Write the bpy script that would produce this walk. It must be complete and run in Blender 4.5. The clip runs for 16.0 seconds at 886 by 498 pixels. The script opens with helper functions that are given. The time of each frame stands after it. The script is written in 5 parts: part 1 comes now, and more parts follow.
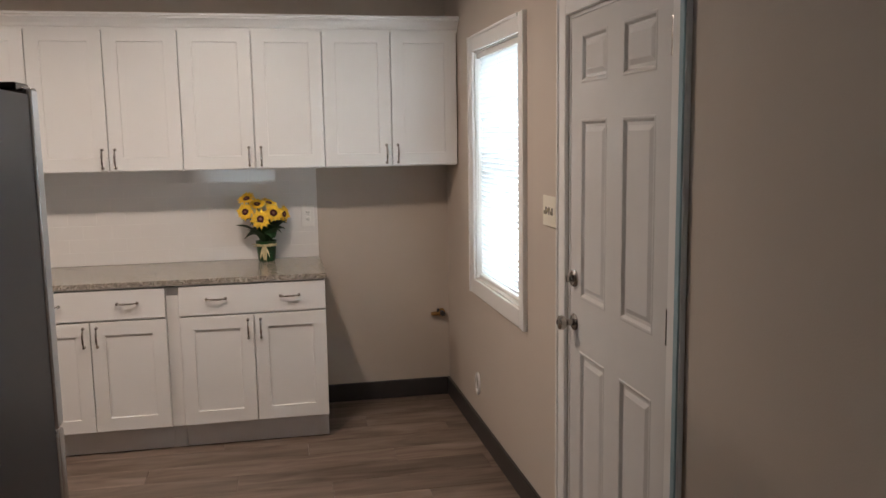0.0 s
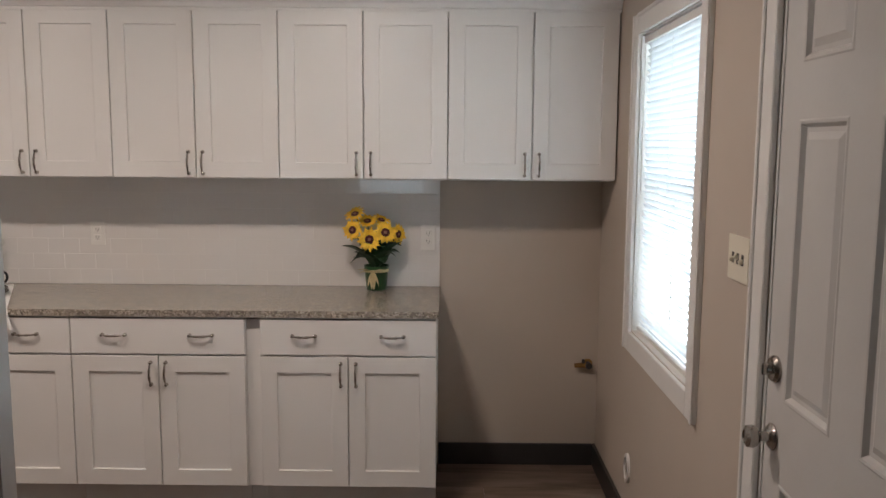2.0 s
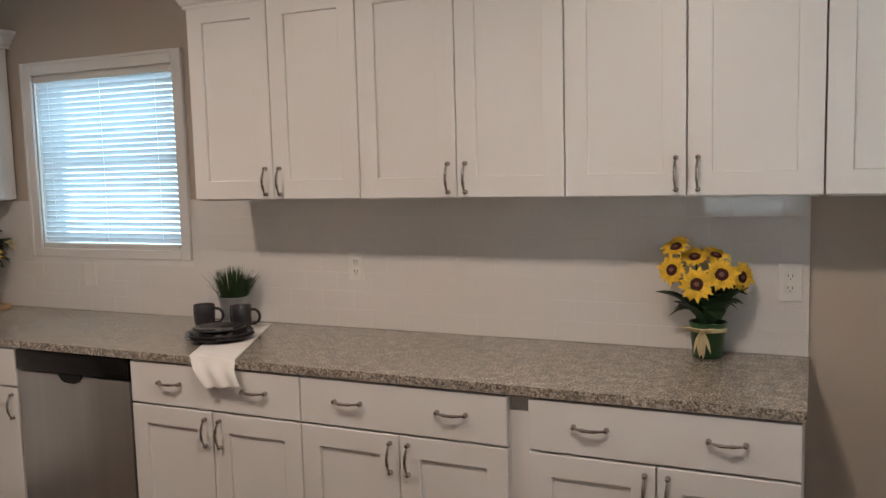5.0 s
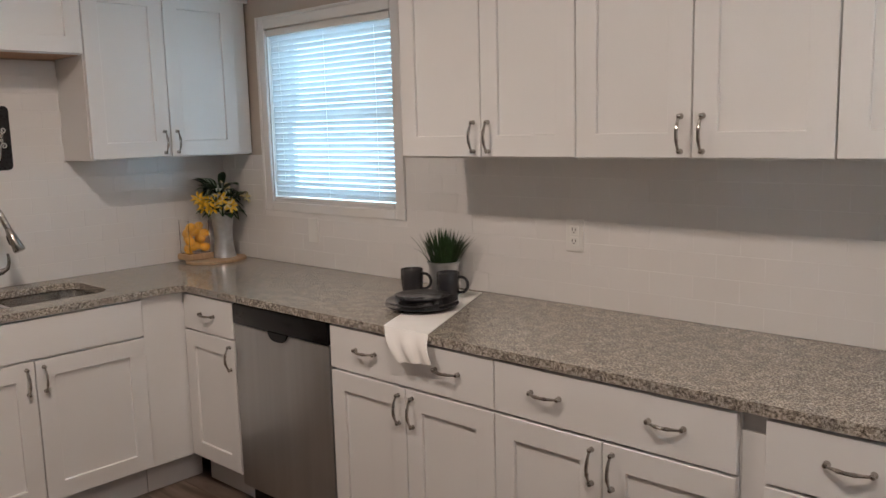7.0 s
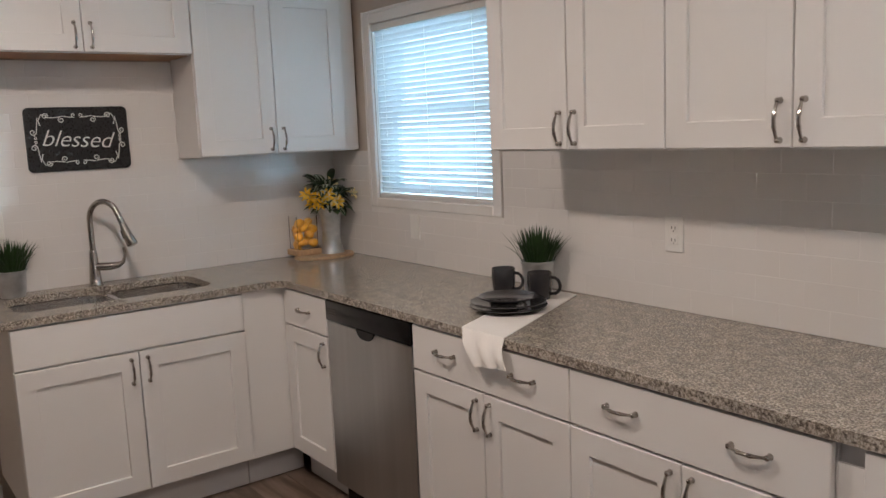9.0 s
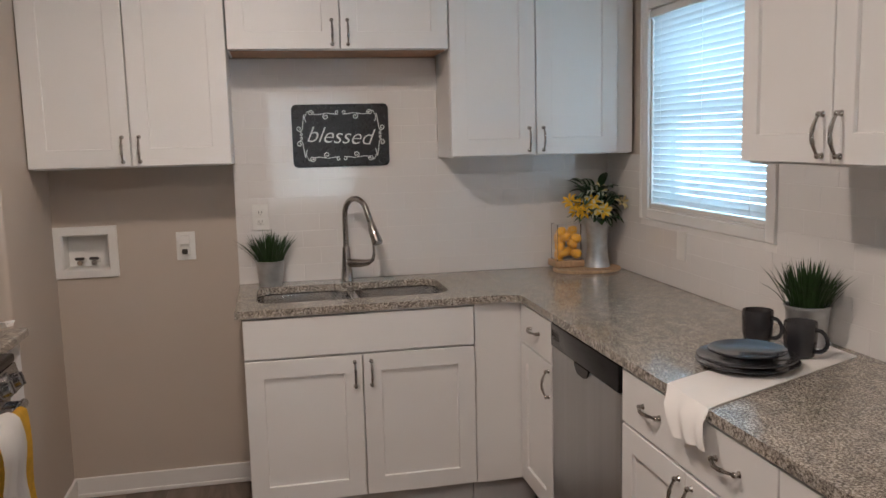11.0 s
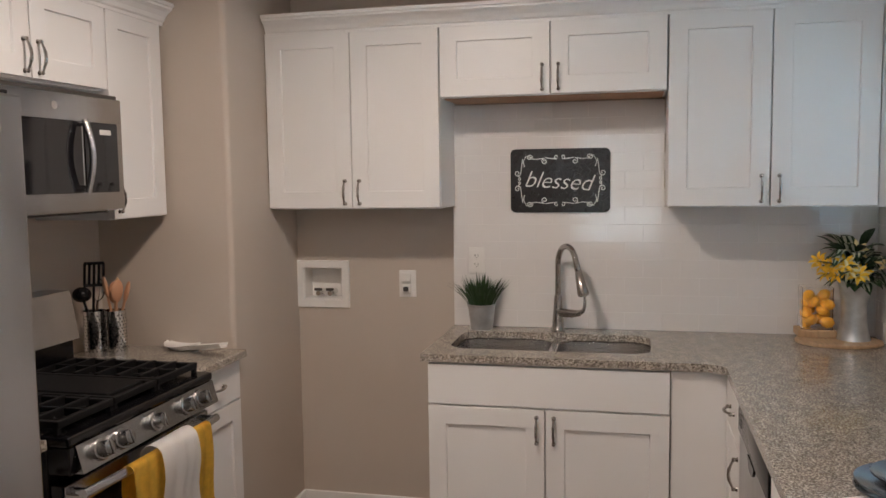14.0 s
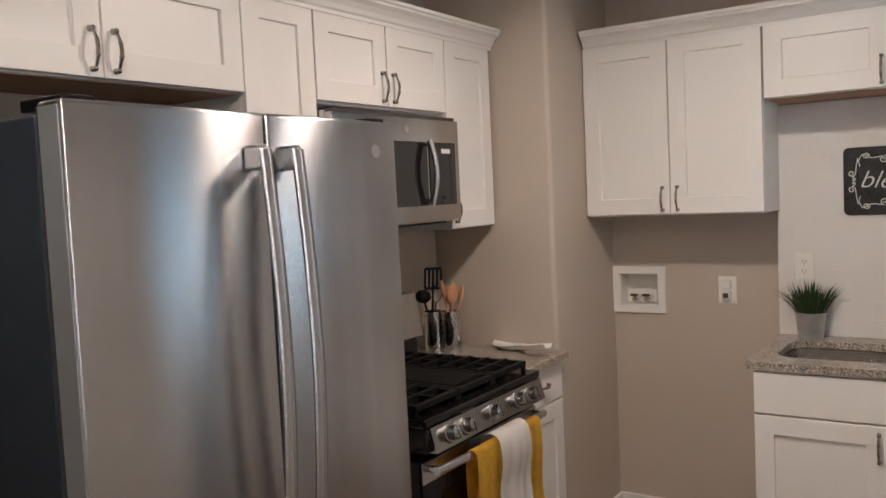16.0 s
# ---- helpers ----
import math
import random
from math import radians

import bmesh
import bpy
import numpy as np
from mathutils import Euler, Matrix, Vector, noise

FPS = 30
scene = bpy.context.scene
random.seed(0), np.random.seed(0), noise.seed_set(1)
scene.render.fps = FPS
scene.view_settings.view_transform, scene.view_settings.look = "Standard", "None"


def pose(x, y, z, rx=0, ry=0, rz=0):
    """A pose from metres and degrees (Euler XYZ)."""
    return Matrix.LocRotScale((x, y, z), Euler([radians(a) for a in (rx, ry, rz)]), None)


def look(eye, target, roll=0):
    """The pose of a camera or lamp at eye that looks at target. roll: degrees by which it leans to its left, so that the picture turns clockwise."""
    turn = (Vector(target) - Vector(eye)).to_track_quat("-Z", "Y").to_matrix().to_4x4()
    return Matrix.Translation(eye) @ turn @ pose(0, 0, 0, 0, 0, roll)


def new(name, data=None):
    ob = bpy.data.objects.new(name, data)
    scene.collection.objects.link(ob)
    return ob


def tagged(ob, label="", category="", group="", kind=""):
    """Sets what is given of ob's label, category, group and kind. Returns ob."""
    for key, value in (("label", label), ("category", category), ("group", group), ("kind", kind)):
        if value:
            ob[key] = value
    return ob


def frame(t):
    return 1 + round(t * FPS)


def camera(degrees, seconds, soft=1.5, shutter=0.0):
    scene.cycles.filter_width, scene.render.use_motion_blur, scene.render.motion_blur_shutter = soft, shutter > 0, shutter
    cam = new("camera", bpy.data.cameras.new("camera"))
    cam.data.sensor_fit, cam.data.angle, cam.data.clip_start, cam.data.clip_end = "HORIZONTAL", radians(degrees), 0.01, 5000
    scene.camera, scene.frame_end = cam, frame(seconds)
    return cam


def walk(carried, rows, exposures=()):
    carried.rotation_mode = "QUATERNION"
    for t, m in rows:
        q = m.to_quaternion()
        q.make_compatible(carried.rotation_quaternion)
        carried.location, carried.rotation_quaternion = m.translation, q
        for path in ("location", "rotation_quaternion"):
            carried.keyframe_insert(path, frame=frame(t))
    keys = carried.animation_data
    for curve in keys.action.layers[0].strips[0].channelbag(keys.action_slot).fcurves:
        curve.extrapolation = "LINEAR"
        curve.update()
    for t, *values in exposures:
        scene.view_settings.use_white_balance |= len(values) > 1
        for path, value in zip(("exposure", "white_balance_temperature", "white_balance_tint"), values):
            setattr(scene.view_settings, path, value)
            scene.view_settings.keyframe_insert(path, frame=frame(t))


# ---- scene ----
cam = camera(56.2, 16.0)

PATH = [
    (0, (0.077, -0.198, 1.619), (0.47, 1.744, 1.349), -0.9),
    (0.5, (0.15, 0.032, 1.602), (0.416, 1.997, 1.341), -0.4),
    (1, (0.19, 0.305, 1.626), (0.416, 2.276, 1.372), -0.3),
    (1.5, (0.293, 0.519, 1.62), (0.372, 2.502, 1.376), -0.4),
    (2, (0.37, 0.728, 1.608), (0.356, 2.713, 1.361), 0.4),
    (2.5, (0.342, 1.028, 1.614), (0.232, 3.008, 1.358), 0.3),
    (3, (0.341, 1.264, 1.59), (0.22, 3.249, 1.372), -0.1),
    (3.5, (0.414, 1.452, 1.592), (-0.057, 3.385, 1.39), -1.3),
    (4, (0.455, 1.562, 1.596), (-0.17, 3.452, 1.395), -1.4),
    (4.5, (0.409, 1.711, 1.587), (-0.288, 3.574, 1.383), -1.4),
    (5, (0.345, 1.878, 1.569), (-0.477, 3.691, 1.368), -1.5),
    (5.2, (0.343, 1.918, 1.56), (-0.544, 3.699, 1.351), -1.6),
    (7.3, (0.273, 2.358, 1.56), (-1.108, 3.775, 1.269), -1.5),
    (7.5, (0.301, 2.376, 1.565), (-1.1, 3.775, 1.277), -1.5),
    (8, (0.352, 2.435, 1.567), (-1.092, 3.79, 1.288), -1.1),
    (8.5, (0.375, 2.483, 1.556), (-1.124, 3.778, 1.28), -1.5),
    (9, (0.334, 2.582, 1.538), (-1.254, 3.764, 1.252), -2.4),
    (9.5, (0.224, 2.766, 1.549), (-1.396, 3.9, 1.25), -1.1),
    (10, (0.2, 2.883, 1.55), (-1.542, 3.823, 1.259), -1.6),
    (10.2, (0.211, 2.955, 1.541), (-1.604, 3.745, 1.255), -1.5),
    (12.3, (0.096, 3.543, 1.557), (-1.889, 3.607, 1.316), -0.0),
    (12.5, (0.116, 3.602, 1.578), (-1.87, 3.587, 1.343), 0.5),
    (13, (0.074, 3.687, 1.59), (-1.914, 3.577, 1.403), -0.4),
    (13.5, (0.029, 3.743, 1.564), (-1.961, 3.621, 1.403), -0.7),
    (14, (0.054, 3.843, 1.59), (-1.886, 3.389, 1.414), -0.8),
    (14.5, (0.108, 3.869, 1.582), (-1.743, 3.128, 1.427), -2.0),
    (15, (0.146, 3.854, 1.588), (-1.622, 2.931, 1.44), -2.4),
    (15.5, (0.178, 3.853, 1.567), (-1.529, 2.82, 1.433), -2.1),
    (16, (0.201, 3.804, 1.593), (-1.465, 2.704, 1.459), -2.7),
]
walk(cam, [(t, look(eye, target, roll)) for t, eye, target, roll in PATH], [(0, -0.15, 6310, 10), (1, -0.35, 6210, 10), (2, -0.4, 6160, 10), (3, -0.72, 6110, 9), (3.5, -0.52, 6360, 9), (5, -0.42, 6410, 10), (7.5, -0.38, 6160, 10), (9.5, -0.36, 6110, 10), (13.5, -0.22, 6160, 10), (15, -0.15, 6260, 10), (16, -0.15, 6260, 10)])

# ---- world and light ----
world = bpy.data.worlds.new("world")
scene.world = world
world.use_nodes = True
wnt = world.node_tree
sky = wnt.nodes.new("ShaderNodeTexSky")
sky.sky_type = "NISHITA"
sky.sun_disc = False
sky.sun_elevation, sky.sun_rotation = radians(50), radians(200)
wnt.links.new(sky.outputs[0], wnt.nodes["Background"].inputs[0])
wnt.nodes["Background"].inputs[1].default_value = 0.1


def ceiling_lamp(name, x, y, z, size, watts, colour):
    la = bpy.data.lights.new(name, "AREA")
    la.shape, la.size, la.energy, la.color = "DISK", size, watts, colour
    ob = new(name, la)
    ob.matrix_basis = pose(x, y, z)
    return ob


WARM = (1.0, 0.80, 0.66)
ceiling_lamp("kitchen_lamp", -2.02, 3.10, 2.50, 0.20, 25, WARM)
ceiling_lamp("entry_lamp", -0.2, 3.1, 2.50, 0.22, 24, WARM)


# ---- materials ----
def material(name, colour, rough=0.5, metal=0.0, vary=0.06, scale=8.0, bump=0.0, bump_scale=120.0, coat=0.0, per_piece=0.0, stretch=(1, 1, 1)):
    """A painted, plastic or metal surface with broad and fine variation of colour, gloss and relief."""
    m = bpy.data.materials.new(name)
    m.use_nodes = True
    nt = m.node_tree
    b = nt.nodes["Principled BSDF"]
    b.inputs["Metallic"].default_value = metal
    b.inputs["Coat Weight"].default_value = coat
    tc = nt.nodes.new("ShaderNodeTexCoord")
    mp = nt.nodes.new("ShaderNodeMapping")
    mp.inputs["Scale"].default_value = stretch
    nt.links.new(tc.outputs["Object"], mp.inputs[0])
    n1 = nt.nodes.new("ShaderNodeTexNoise")
    n1.inputs["Scale"].default_value, n1.inputs["Detail"].default_value = scale, 5
    n2 = nt.nodes.new("ShaderNodeTexNoise")
    n2.inputs["Scale"].default_value, n2.inputs["Detail"].default_value = bump_scale, 3
    nt.links.new(mp.outputs[0], n1.inputs[0])
    nt.links.new(mp.outputs[0], n2.inputs[0])
    ramp = nt.nodes.new("ShaderNodeMapRange")
    ramp.inputs["From Min"].default_value, ramp.inputs["From Max"].default_value = 0.3, 0.7
    ramp.inputs["To Min"].default_value, ramp.inputs["To Max"].default_value = 1 - vary, 1 + vary
    nt.links.new(n1.outputs[0], ramp.inputs[0])
    hs = nt.nodes.new("ShaderNodeHueSaturation")
    hs.inputs["Color"].default_value = (*colour, 1)
    last = ramp.outputs[0]
    if per_piece:
        oi = nt.nodes.new("ShaderNodeObjectInfo")
        mr = nt.nodes.new("ShaderNodeMapRange")
        mr.inputs["To Min"].default_value, mr.inputs["To Max"].default_value = 1 - per_piece, 1 + per_piece
        nt.links.new(oi.outputs["Random"], mr.inputs[0])
        mu = nt.nodes.new("ShaderNodeMath")
        mu.operation = "MULTIPLY"
        nt.links.new(last, mu.inputs[0])
        nt.links.new(mr.outputs[0], mu.inputs[1])
        last = mu.outputs[0]
    nt.links.new(last, hs.inputs["Value"])
    nt.links.new(hs.outputs[0], b.inputs["Base Color"])
    rr = nt.nodes.new("ShaderNodeMapRange")
    rr.inputs["To Min"].default_value, rr.inputs["To Max"].default_value = rough * 0.85, min(1, rough * 1.15)
    nt.links.new(n2.outputs[0], rr.inputs[0])
    nt.links.new(rr.outputs[0], b.inputs["Roughness"])
    if bump:
        bp = nt.nodes.new("ShaderNodeBump")
        bp.inputs["Strength"].default_value, bp.inputs["Distance"].default_value = bump, 0.004
        nt.links.new(n2.outputs[0], bp.inputs["Height"])
        nt.links.new(bp.outputs[0], b.inputs["Normal"])
    return m


def granite_material():
    m = bpy.data.materials.new("granite")
    m.use_nodes = True
    nt = m.node_tree
    b = nt.nodes["Principled BSDF"]
    tc = nt.nodes.new("ShaderNodeTexCoord")
    def ramp(src, stops):
        r = nt.nodes.new("ShaderNodeValToRGB")
        while len(r.color_ramp.elements) < len(stops):
            r.color_ramp.elements.new(0.5)
        for e, (p, c) in zip(r.color_ramp.elements, stops):
            e.position, e.color = p, (*c, 1)
        nt.links.new(src, r.inputs[0])
        return r.outputs[0]
    n = nt.nodes.new("ShaderNodeTexNoise")
    n.inputs["Scale"].default_value, n.inputs["Detail"].default_value, n.inputs["Roughness"].default_value = 150, 6, 0.8
    nt.links.new(tc.outputs["Object"], n.inputs[0])
    base = ramp(n.outputs[0], [(0.38, (0.035, 0.03, 0.027)), (0.44, (0.19, 0.168, 0.145)), (0.505, (0.40, 0.365, 0.315)), (0.58, (0.72, 0.69, 0.63))])
    n2 = nt.nodes.new("ShaderNodeTexNoise")
    n2.inputs["Scale"].default_value, n2.inputs["Detail"].default_value = 24, 5
    nt.links.new(tc.outputs["Object"], n2.inputs[0])
    broad = ramp(n2.outputs[0], [(0.38, (0.70, 0.69, 0.69)), (0.65, (1.0, 0.97, 0.93))])
    v = nt.nodes.new("ShaderNodeTexVoronoi")
    v.inputs["Scale"].default_value = 230
    nt.links.new(tc.outputs["Object"], v.inputs[0])
    spots = ramp(v.outputs["Distance"], [(0.12, (0.12, 0.1, 0.09)), (0.26, (1, 1, 1))])
    m1 = nt.nodes.new("ShaderNodeMix")
    m1.data_type, m1.blend_type = "RGBA", "MULTIPLY"
    m1.inputs[0].default_value = 1
    nt.links.new(base, m1.inputs[6])
    nt.links.new(broad, m1.inputs[7])
    m2 = nt.nodes.new("ShaderNodeMix")
    m2.data_type, m2.blend_type = "RGBA", "MULTIPLY"
    m2.inputs[0].default_value = 0.4
    nt.links.new(m1.outputs[2], m2.inputs[6])
    nt.links.new(spots, m2.inputs[7])
    nt.links.new(m2.outputs[2], b.inputs["Base Color"])
    b.inputs["Roughness"].default_value = 0.09
    return m


def plank_material():
    """Grey-brown vinyl plank with long grain, a different board each piece."""
    m = bpy.data.materials.new("plank")
    m.use_nodes = True
    nt = m.node_tree
    b = nt.nodes["Principled BSDF"]
    tc = nt.nodes.new("ShaderNodeTexCoord")
    oi = nt.nodes.new("ShaderNodeObjectInfo")
    ad = nt.nodes.new("ShaderNodeVectorMath")
    ad.operation = "MULTIPLY_ADD"
    cb = nt.nodes.new("ShaderNodeCombineXYZ")
    sc = nt.nodes.new("ShaderNodeMath")
    sc.operation = "MULTIPLY"
    sc.inputs[1].default_value = 40
    nt.links.new(oi.outputs["Random"], sc.inputs[0])
    for k in range(3):
        nt.links.new(sc.outputs[0], cb.inputs[k])
    ad.inputs[1].default_value = (0.9, 5.5, 1.0)
    nt.links.new(tc.outputs["Object"], ad.inputs[0])
    nt.links.new(cb.outputs[0], ad.inputs[2])
    n = nt.nodes.new("ShaderNodeTexNoise")
    n.inputs["Scale"].default_value, n.inputs["Detail"].default_value, n.inputs["Distortion"].default_value = 2.6, 7, 0.8
    nt.links.new(ad.outputs[0], n.inputs[0])
    r = nt.nodes.new("ShaderNodeValToRGB")
    r.color_ramp.elements.new(0.5)
    for e, (p, c) in zip(r.color_ramp.elements, [(0.3, (0.085, 0.056, 0.04)), (0.5, (0.17, 0.125, 0.098)), (0.7, (0.25, 0.195, 0.16))]):
        e.position, e.color = p, (*c, 1)
    nt.links.new(n.outputs[0], r.inputs[0])
    hs = nt.nodes.new("ShaderNodeHueSaturation")
    mr = nt.nodes.new("ShaderNodeMapRange")
    mr.inputs["To Min"].default_value, mr.inputs["To Max"].default_value = 0.8, 1.15
    nt.links.new(oi.outputs["Random"], mr.inputs[0])
    nt.links.new(mr.outputs[0], hs.inputs["Value"])
    nt.links.new(r.outputs[0], hs.inputs["Color"])
    nt.links.new(hs.outputs[0], b.inputs["Base Color"])
    b.inputs["Roughness"].default_value = 0.42
    bp = nt.nodes.new("ShaderNodeBump")
    bp.inputs["Strength"].default_value, bp.inputs["Distance"].default_value = 0.25, 0.002
    nt.links.new(n.outputs[0], bp.inputs["Height"])
    nt.links.new(bp.outputs[0], b.inputs["Normal"])
    return m


def brushed(m, amount):
    """Horizontal brushing: reflections drawn out upright."""
    nt = m.node_tree
    b = nt.nodes["Principled BSDF"]
    tg = nt.nodes.new("ShaderNodeTangent")
    tg.direction_type, tg.axis = "RADIAL", "Z"
    nt.links.new(tg.outputs[0], b.inputs["Tangent"])
    b.inputs["Anisotropic"].default_value = amount
    b.inputs["Anisotropic Rotation"].default_value = 0.25


def glass_material(name, colour=(1, 1, 1), rough=0.0):
    m = bpy.data.materials.new(name)
    m.use_nodes = True
    b = m.node_tree.nodes["Principled BSDF"]
    b.inputs["Base Color"].default_value = (*colour, 1)
    b.inputs["Transmission Weight"].default_value = 1
    b.inputs["Roughness"].default_value = rough
    b.inputs["IOR"].default_value = 1.45
    return m


def slat_material():
    """Thin white vinyl that lets some daylight through."""
    m = bpy.data.materials.new("slat_vinyl")
    m.use_nodes = True
    nt = m.node_tree
    b = nt.nodes["Principled BSDF"]
    b.inputs["Base Color"].default_value = (0.82, 0.83, 0.84, 1)
    b.inputs["Roughness"].default_value = 0.4
    t = nt.nodes.new("ShaderNodeBsdfTranslucent")
    t.inputs[0].default_value = (0.70, 0.82, 0.90, 1)
    mx = nt.nodes.new("ShaderNodeMixShader")
    mx.inputs[0].default_value = 0.17
    nt.links.new(b.outputs[0], mx.inputs[1])
    nt.links.new(t.outputs[0], mx.inputs[2])
    nt.links.new(mx.outputs[0], nt.nodes["Material Output"].inputs[0])
    return m


def daylight_material(name, strength, low, high, z0, z1):
    """Hazy daylight beyond a window, tan and green low down, pale sky above."""
    m = bpy.data.materials.new(name)
    m.use_nodes = True
    nt = m.node_tree
    nt.nodes.remove(nt.nodes["Principled BSDF"])
    em = nt.nodes.new("ShaderNodeEmission")
    em.inputs[1].default_value = strength
    tc = nt.nodes.new("ShaderNodeTexCoord")
    sp = nt.nodes.new("ShaderNodeSeparateXYZ")
    mr = nt.nodes.new("ShaderNodeMapRange")
    mr.inputs["From Min"].default_value, mr.inputs["From Max"].default_value = z0, z1
    r = nt.nodes.new("ShaderNodeValToRGB")
    r.color_ramp.elements[0].color = (*low, 1)
    r.color_ramp.elements[1].color = (*high, 1)
    nt.links.new(tc.outputs["Object"], sp.inputs[0])
    nt.links.new(sp.outputs[2], mr.inputs[0])
    nt.links.new(mr.outputs[0], r.inputs[0])
    nt.links.new(r.outputs[0], em.inputs[0])
    nt.links.new(em.outputs[0], nt.nodes["Material Output"].inputs[0])
    return m


CAB = material("cabinet_paint", (0.80, 0.79, 0.775), 0.38, vary=0.015, scale=3, bump=0.03, bump_scale=60)
TRIM = material("trim_paint", (0.80, 0.79, 0.77), 0.4, vary=0.02, bump=0.06, bump_scale=90)
WALL = material("wall_paint", (0.52, 0.455, 0.39), 0.75, vary=0.03, scale=1.5, bump=0.12, bump_scale=220)
CEIL = material("ceiling_paint", (0.75, 0.73, 0.70), 0.9, vary=0.03, scale=2, bump=0.3, bump_scale=150)
TILE = material("tile_glaze", (0.80, 0.78, 0.76), 0.05, vary=0.01, scale=4, bump=0.03, bump_scale=9, per_piece=0.006)
GROUT = material("grout", (0.79, 0.775, 0.755), 0.9, vary=0.05, bump=0.3)
DARKBASE = material("dark_baseboard_paint", (0.035, 0.033, 0.034), 0.35, vary=0.1, bump=0.05)
DOORP = material("door_paint", (0.64, 0.63, 0.615), 0.42, vary=0.02, bump=0.05, bump_scale=70)
# cool daylight on the white casing's side, put into the colour
JAMBDAYLIT = material("trim_daylight_blue", (0.30, 0.42, 0.47), 0.6)
NICKEL = material("brushed_nickel", (0.42, 0.395, 0.37), 0.22, metal=1, vary=0.05)
CHROME = material("chrome", (0.75, 0.74, 0.73), 0.12, metal=1, vary=0.02)
STEEL = material("stainless_steel", (0.50, 0.505, 0.52), 0.25, metal=1, vary=0.05, scale=3, bump=0.05, bump_scale=60, stretch=(8, 8, 0.25))
SINKS = material("sink_steel", (0.66, 0.64, 0.62), 0.20, metal=1, vary=0.08, scale=5)
DWSTEEL = material("dishwasher_steel", (0.50, 0.50, 0.50), 0.36, metal=1, vary=0.05, scale=3, bump=0.05, bump_scale=60, stretch=(8, 8, 0.25))
RANGESTEEL = material("range_steel", (0.34, 0.335, 0.33), 0.26, metal=1, vary=0.06, scale=4)
DARKSIDE = material("dark_grey_enamel", (0.020, 0.028, 0.040), 0.40, vary=0.06, bump=0.15, bump_scale=300)
BLACK = material("black_enamel", (0.005, 0.005, 0.006), 0.18, vary=0.1)
IRON = material("cast_iron", (0.006, 0.006, 0.0065), 0.65, vary=0.15, bump=0.3, bump_scale=250)
BLACKGLASS = material("black_glass", (0.010, 0.010, 0.012), 0.05, vary=0.02)
brushed(STEEL, 0.95)
brushed(DWSTEEL, 0.7)
TILE.node_tree.nodes["Principled BSDF"].inputs["IOR"].default_value = 1.7
IRON.node_tree.nodes["Principled BSDF"].inputs["Specular IOR Level"].default_value = 0.2
BLACK.node_tree.nodes["Principled BSDF"].inputs["Specular IOR Level"].default_value = 0.3
GRANITE = granite_material()
PLANK = plank_material()
GLASS = glass_material("clear_glass")
SLAT = slat_material()
PLASTIC = material("white_plastic", (0.80, 0.79, 0.76), 0.35, vary=0.02)
IVORY = material("ivory_plastic", (0.78, 0.74, 0.62), 0.35, vary=0.02)
GREYSLOT = material("socket_slot", (0.05, 0.045, 0.04), 0.5)
TOEKICK = material("toe_kick_vinyl", (0.62, 0.61, 0.61), 0.5, vary=0.03)
RAWWOOD = material("raw_cabinet_wood", (0.42, 0.23, 0.13), 0.6, vary=0.12, scale=6, stretch=(1, 8, 8))
LIGHTWOOD = material("light_wood", (0.50, 0.34, 0.20), 0.55, vary=0.15, scale=12, stretch=(1, 6, 1))
SPOONWOOD = material("beech_wood", (0.52, 0.27, 0.15), 0.5, vary=0.12, scale=14)
STONEWARE = material("dark_stoneware_glaze", (0.030, 0.030, 0.034), 0.16, vary=0.12, scale=20, coat=0.3)
LINEN = material("white_linen", (0.88, 0.865, 0.84), 0.95, vary=0.02, scale=10, bump=0.03, bump_scale=420)
YELLOWCLOTH = material("yellow_cloth", (0.75, 0.46, 0.055), 0.9, vary=0.10, scale=40, bump=0.2, bump_scale=260)
GRASS = material("artificial_grass", (0.022, 0.058, 0.014), 0.5, vary=0.35, scale=60)
LEAF = material("silk_leaf", (0.018, 0.055, 0.018), 0.5, vary=0.3, scale=25)
LEAFPALE = material("pale_leaf_stripe", (0.48, 0.52, 0.42), 0.5, vary=0.2, scale=25)
PETAL = material("yellow_petal", (0.84, 0.53, 0.035), 0.6, vary=0.2, scale=40)
PETALPALE = material("cream_petal", (0.72, 0.62, 0.32), 0.6, vary=0.15, scale=40)
DISC = material("flower_centre", (0.06, 0.012, 0.010), 0.9, vary=0.3, scale=120, bump=0.8)
DISCIN = material("flower_centre_tip", (0.24, 0.12, 0.085), 0.9, vary=0.3, scale=120)
GREENPOT = material("green_pot_foil", (0.020, 0.070, 0.022), 0.3, vary=0.25, scale=20)
RAFFIA = material("raffia", (0.66, 0.56, 0.33), 0.8, vary=0.15, scale=60)
GALV = material("galvanised_tin", (0.55, 0.57, 0.58), 0.30, metal=0.7, vary=0.14, scale=26)
SOIL = material("soil", (0.03, 0.022, 0.016), 0.95, vary=0.3, scale=60, bump=0.8)
LEMON = material("lemon_peel", (0.84, 0.43, 0.03), 0.4, vary=0.12, scale=20, bump=0.4, bump_scale=300)
SIGNBLACK = material("sign_black", (0.010, 0.010, 0.011), 0.28, vary=0.1)
SIGNWHITE = material("sign_white", (0.72, 0.71, 0.68), 0.6)
BRASS = material("brass", (0.45, 0.27, 0.10), 0.35, metal=1, vary=0.15, scale=30)
# paler and bluer than the door steel: the east window's reflection, coloured in
EDGESHINE = material("edge_reflection_metal", (0.66, 0.70, 0.74), 0.42, metal=0.9, vary=0.04)
CERAMIC = material("white_ceramic", (0.82, 0.80, 0.77), 0.15, vary=0.02)
BADGE = material("badge_metal", (0.60, 0.58, 0.56), 0.3, metal=1)
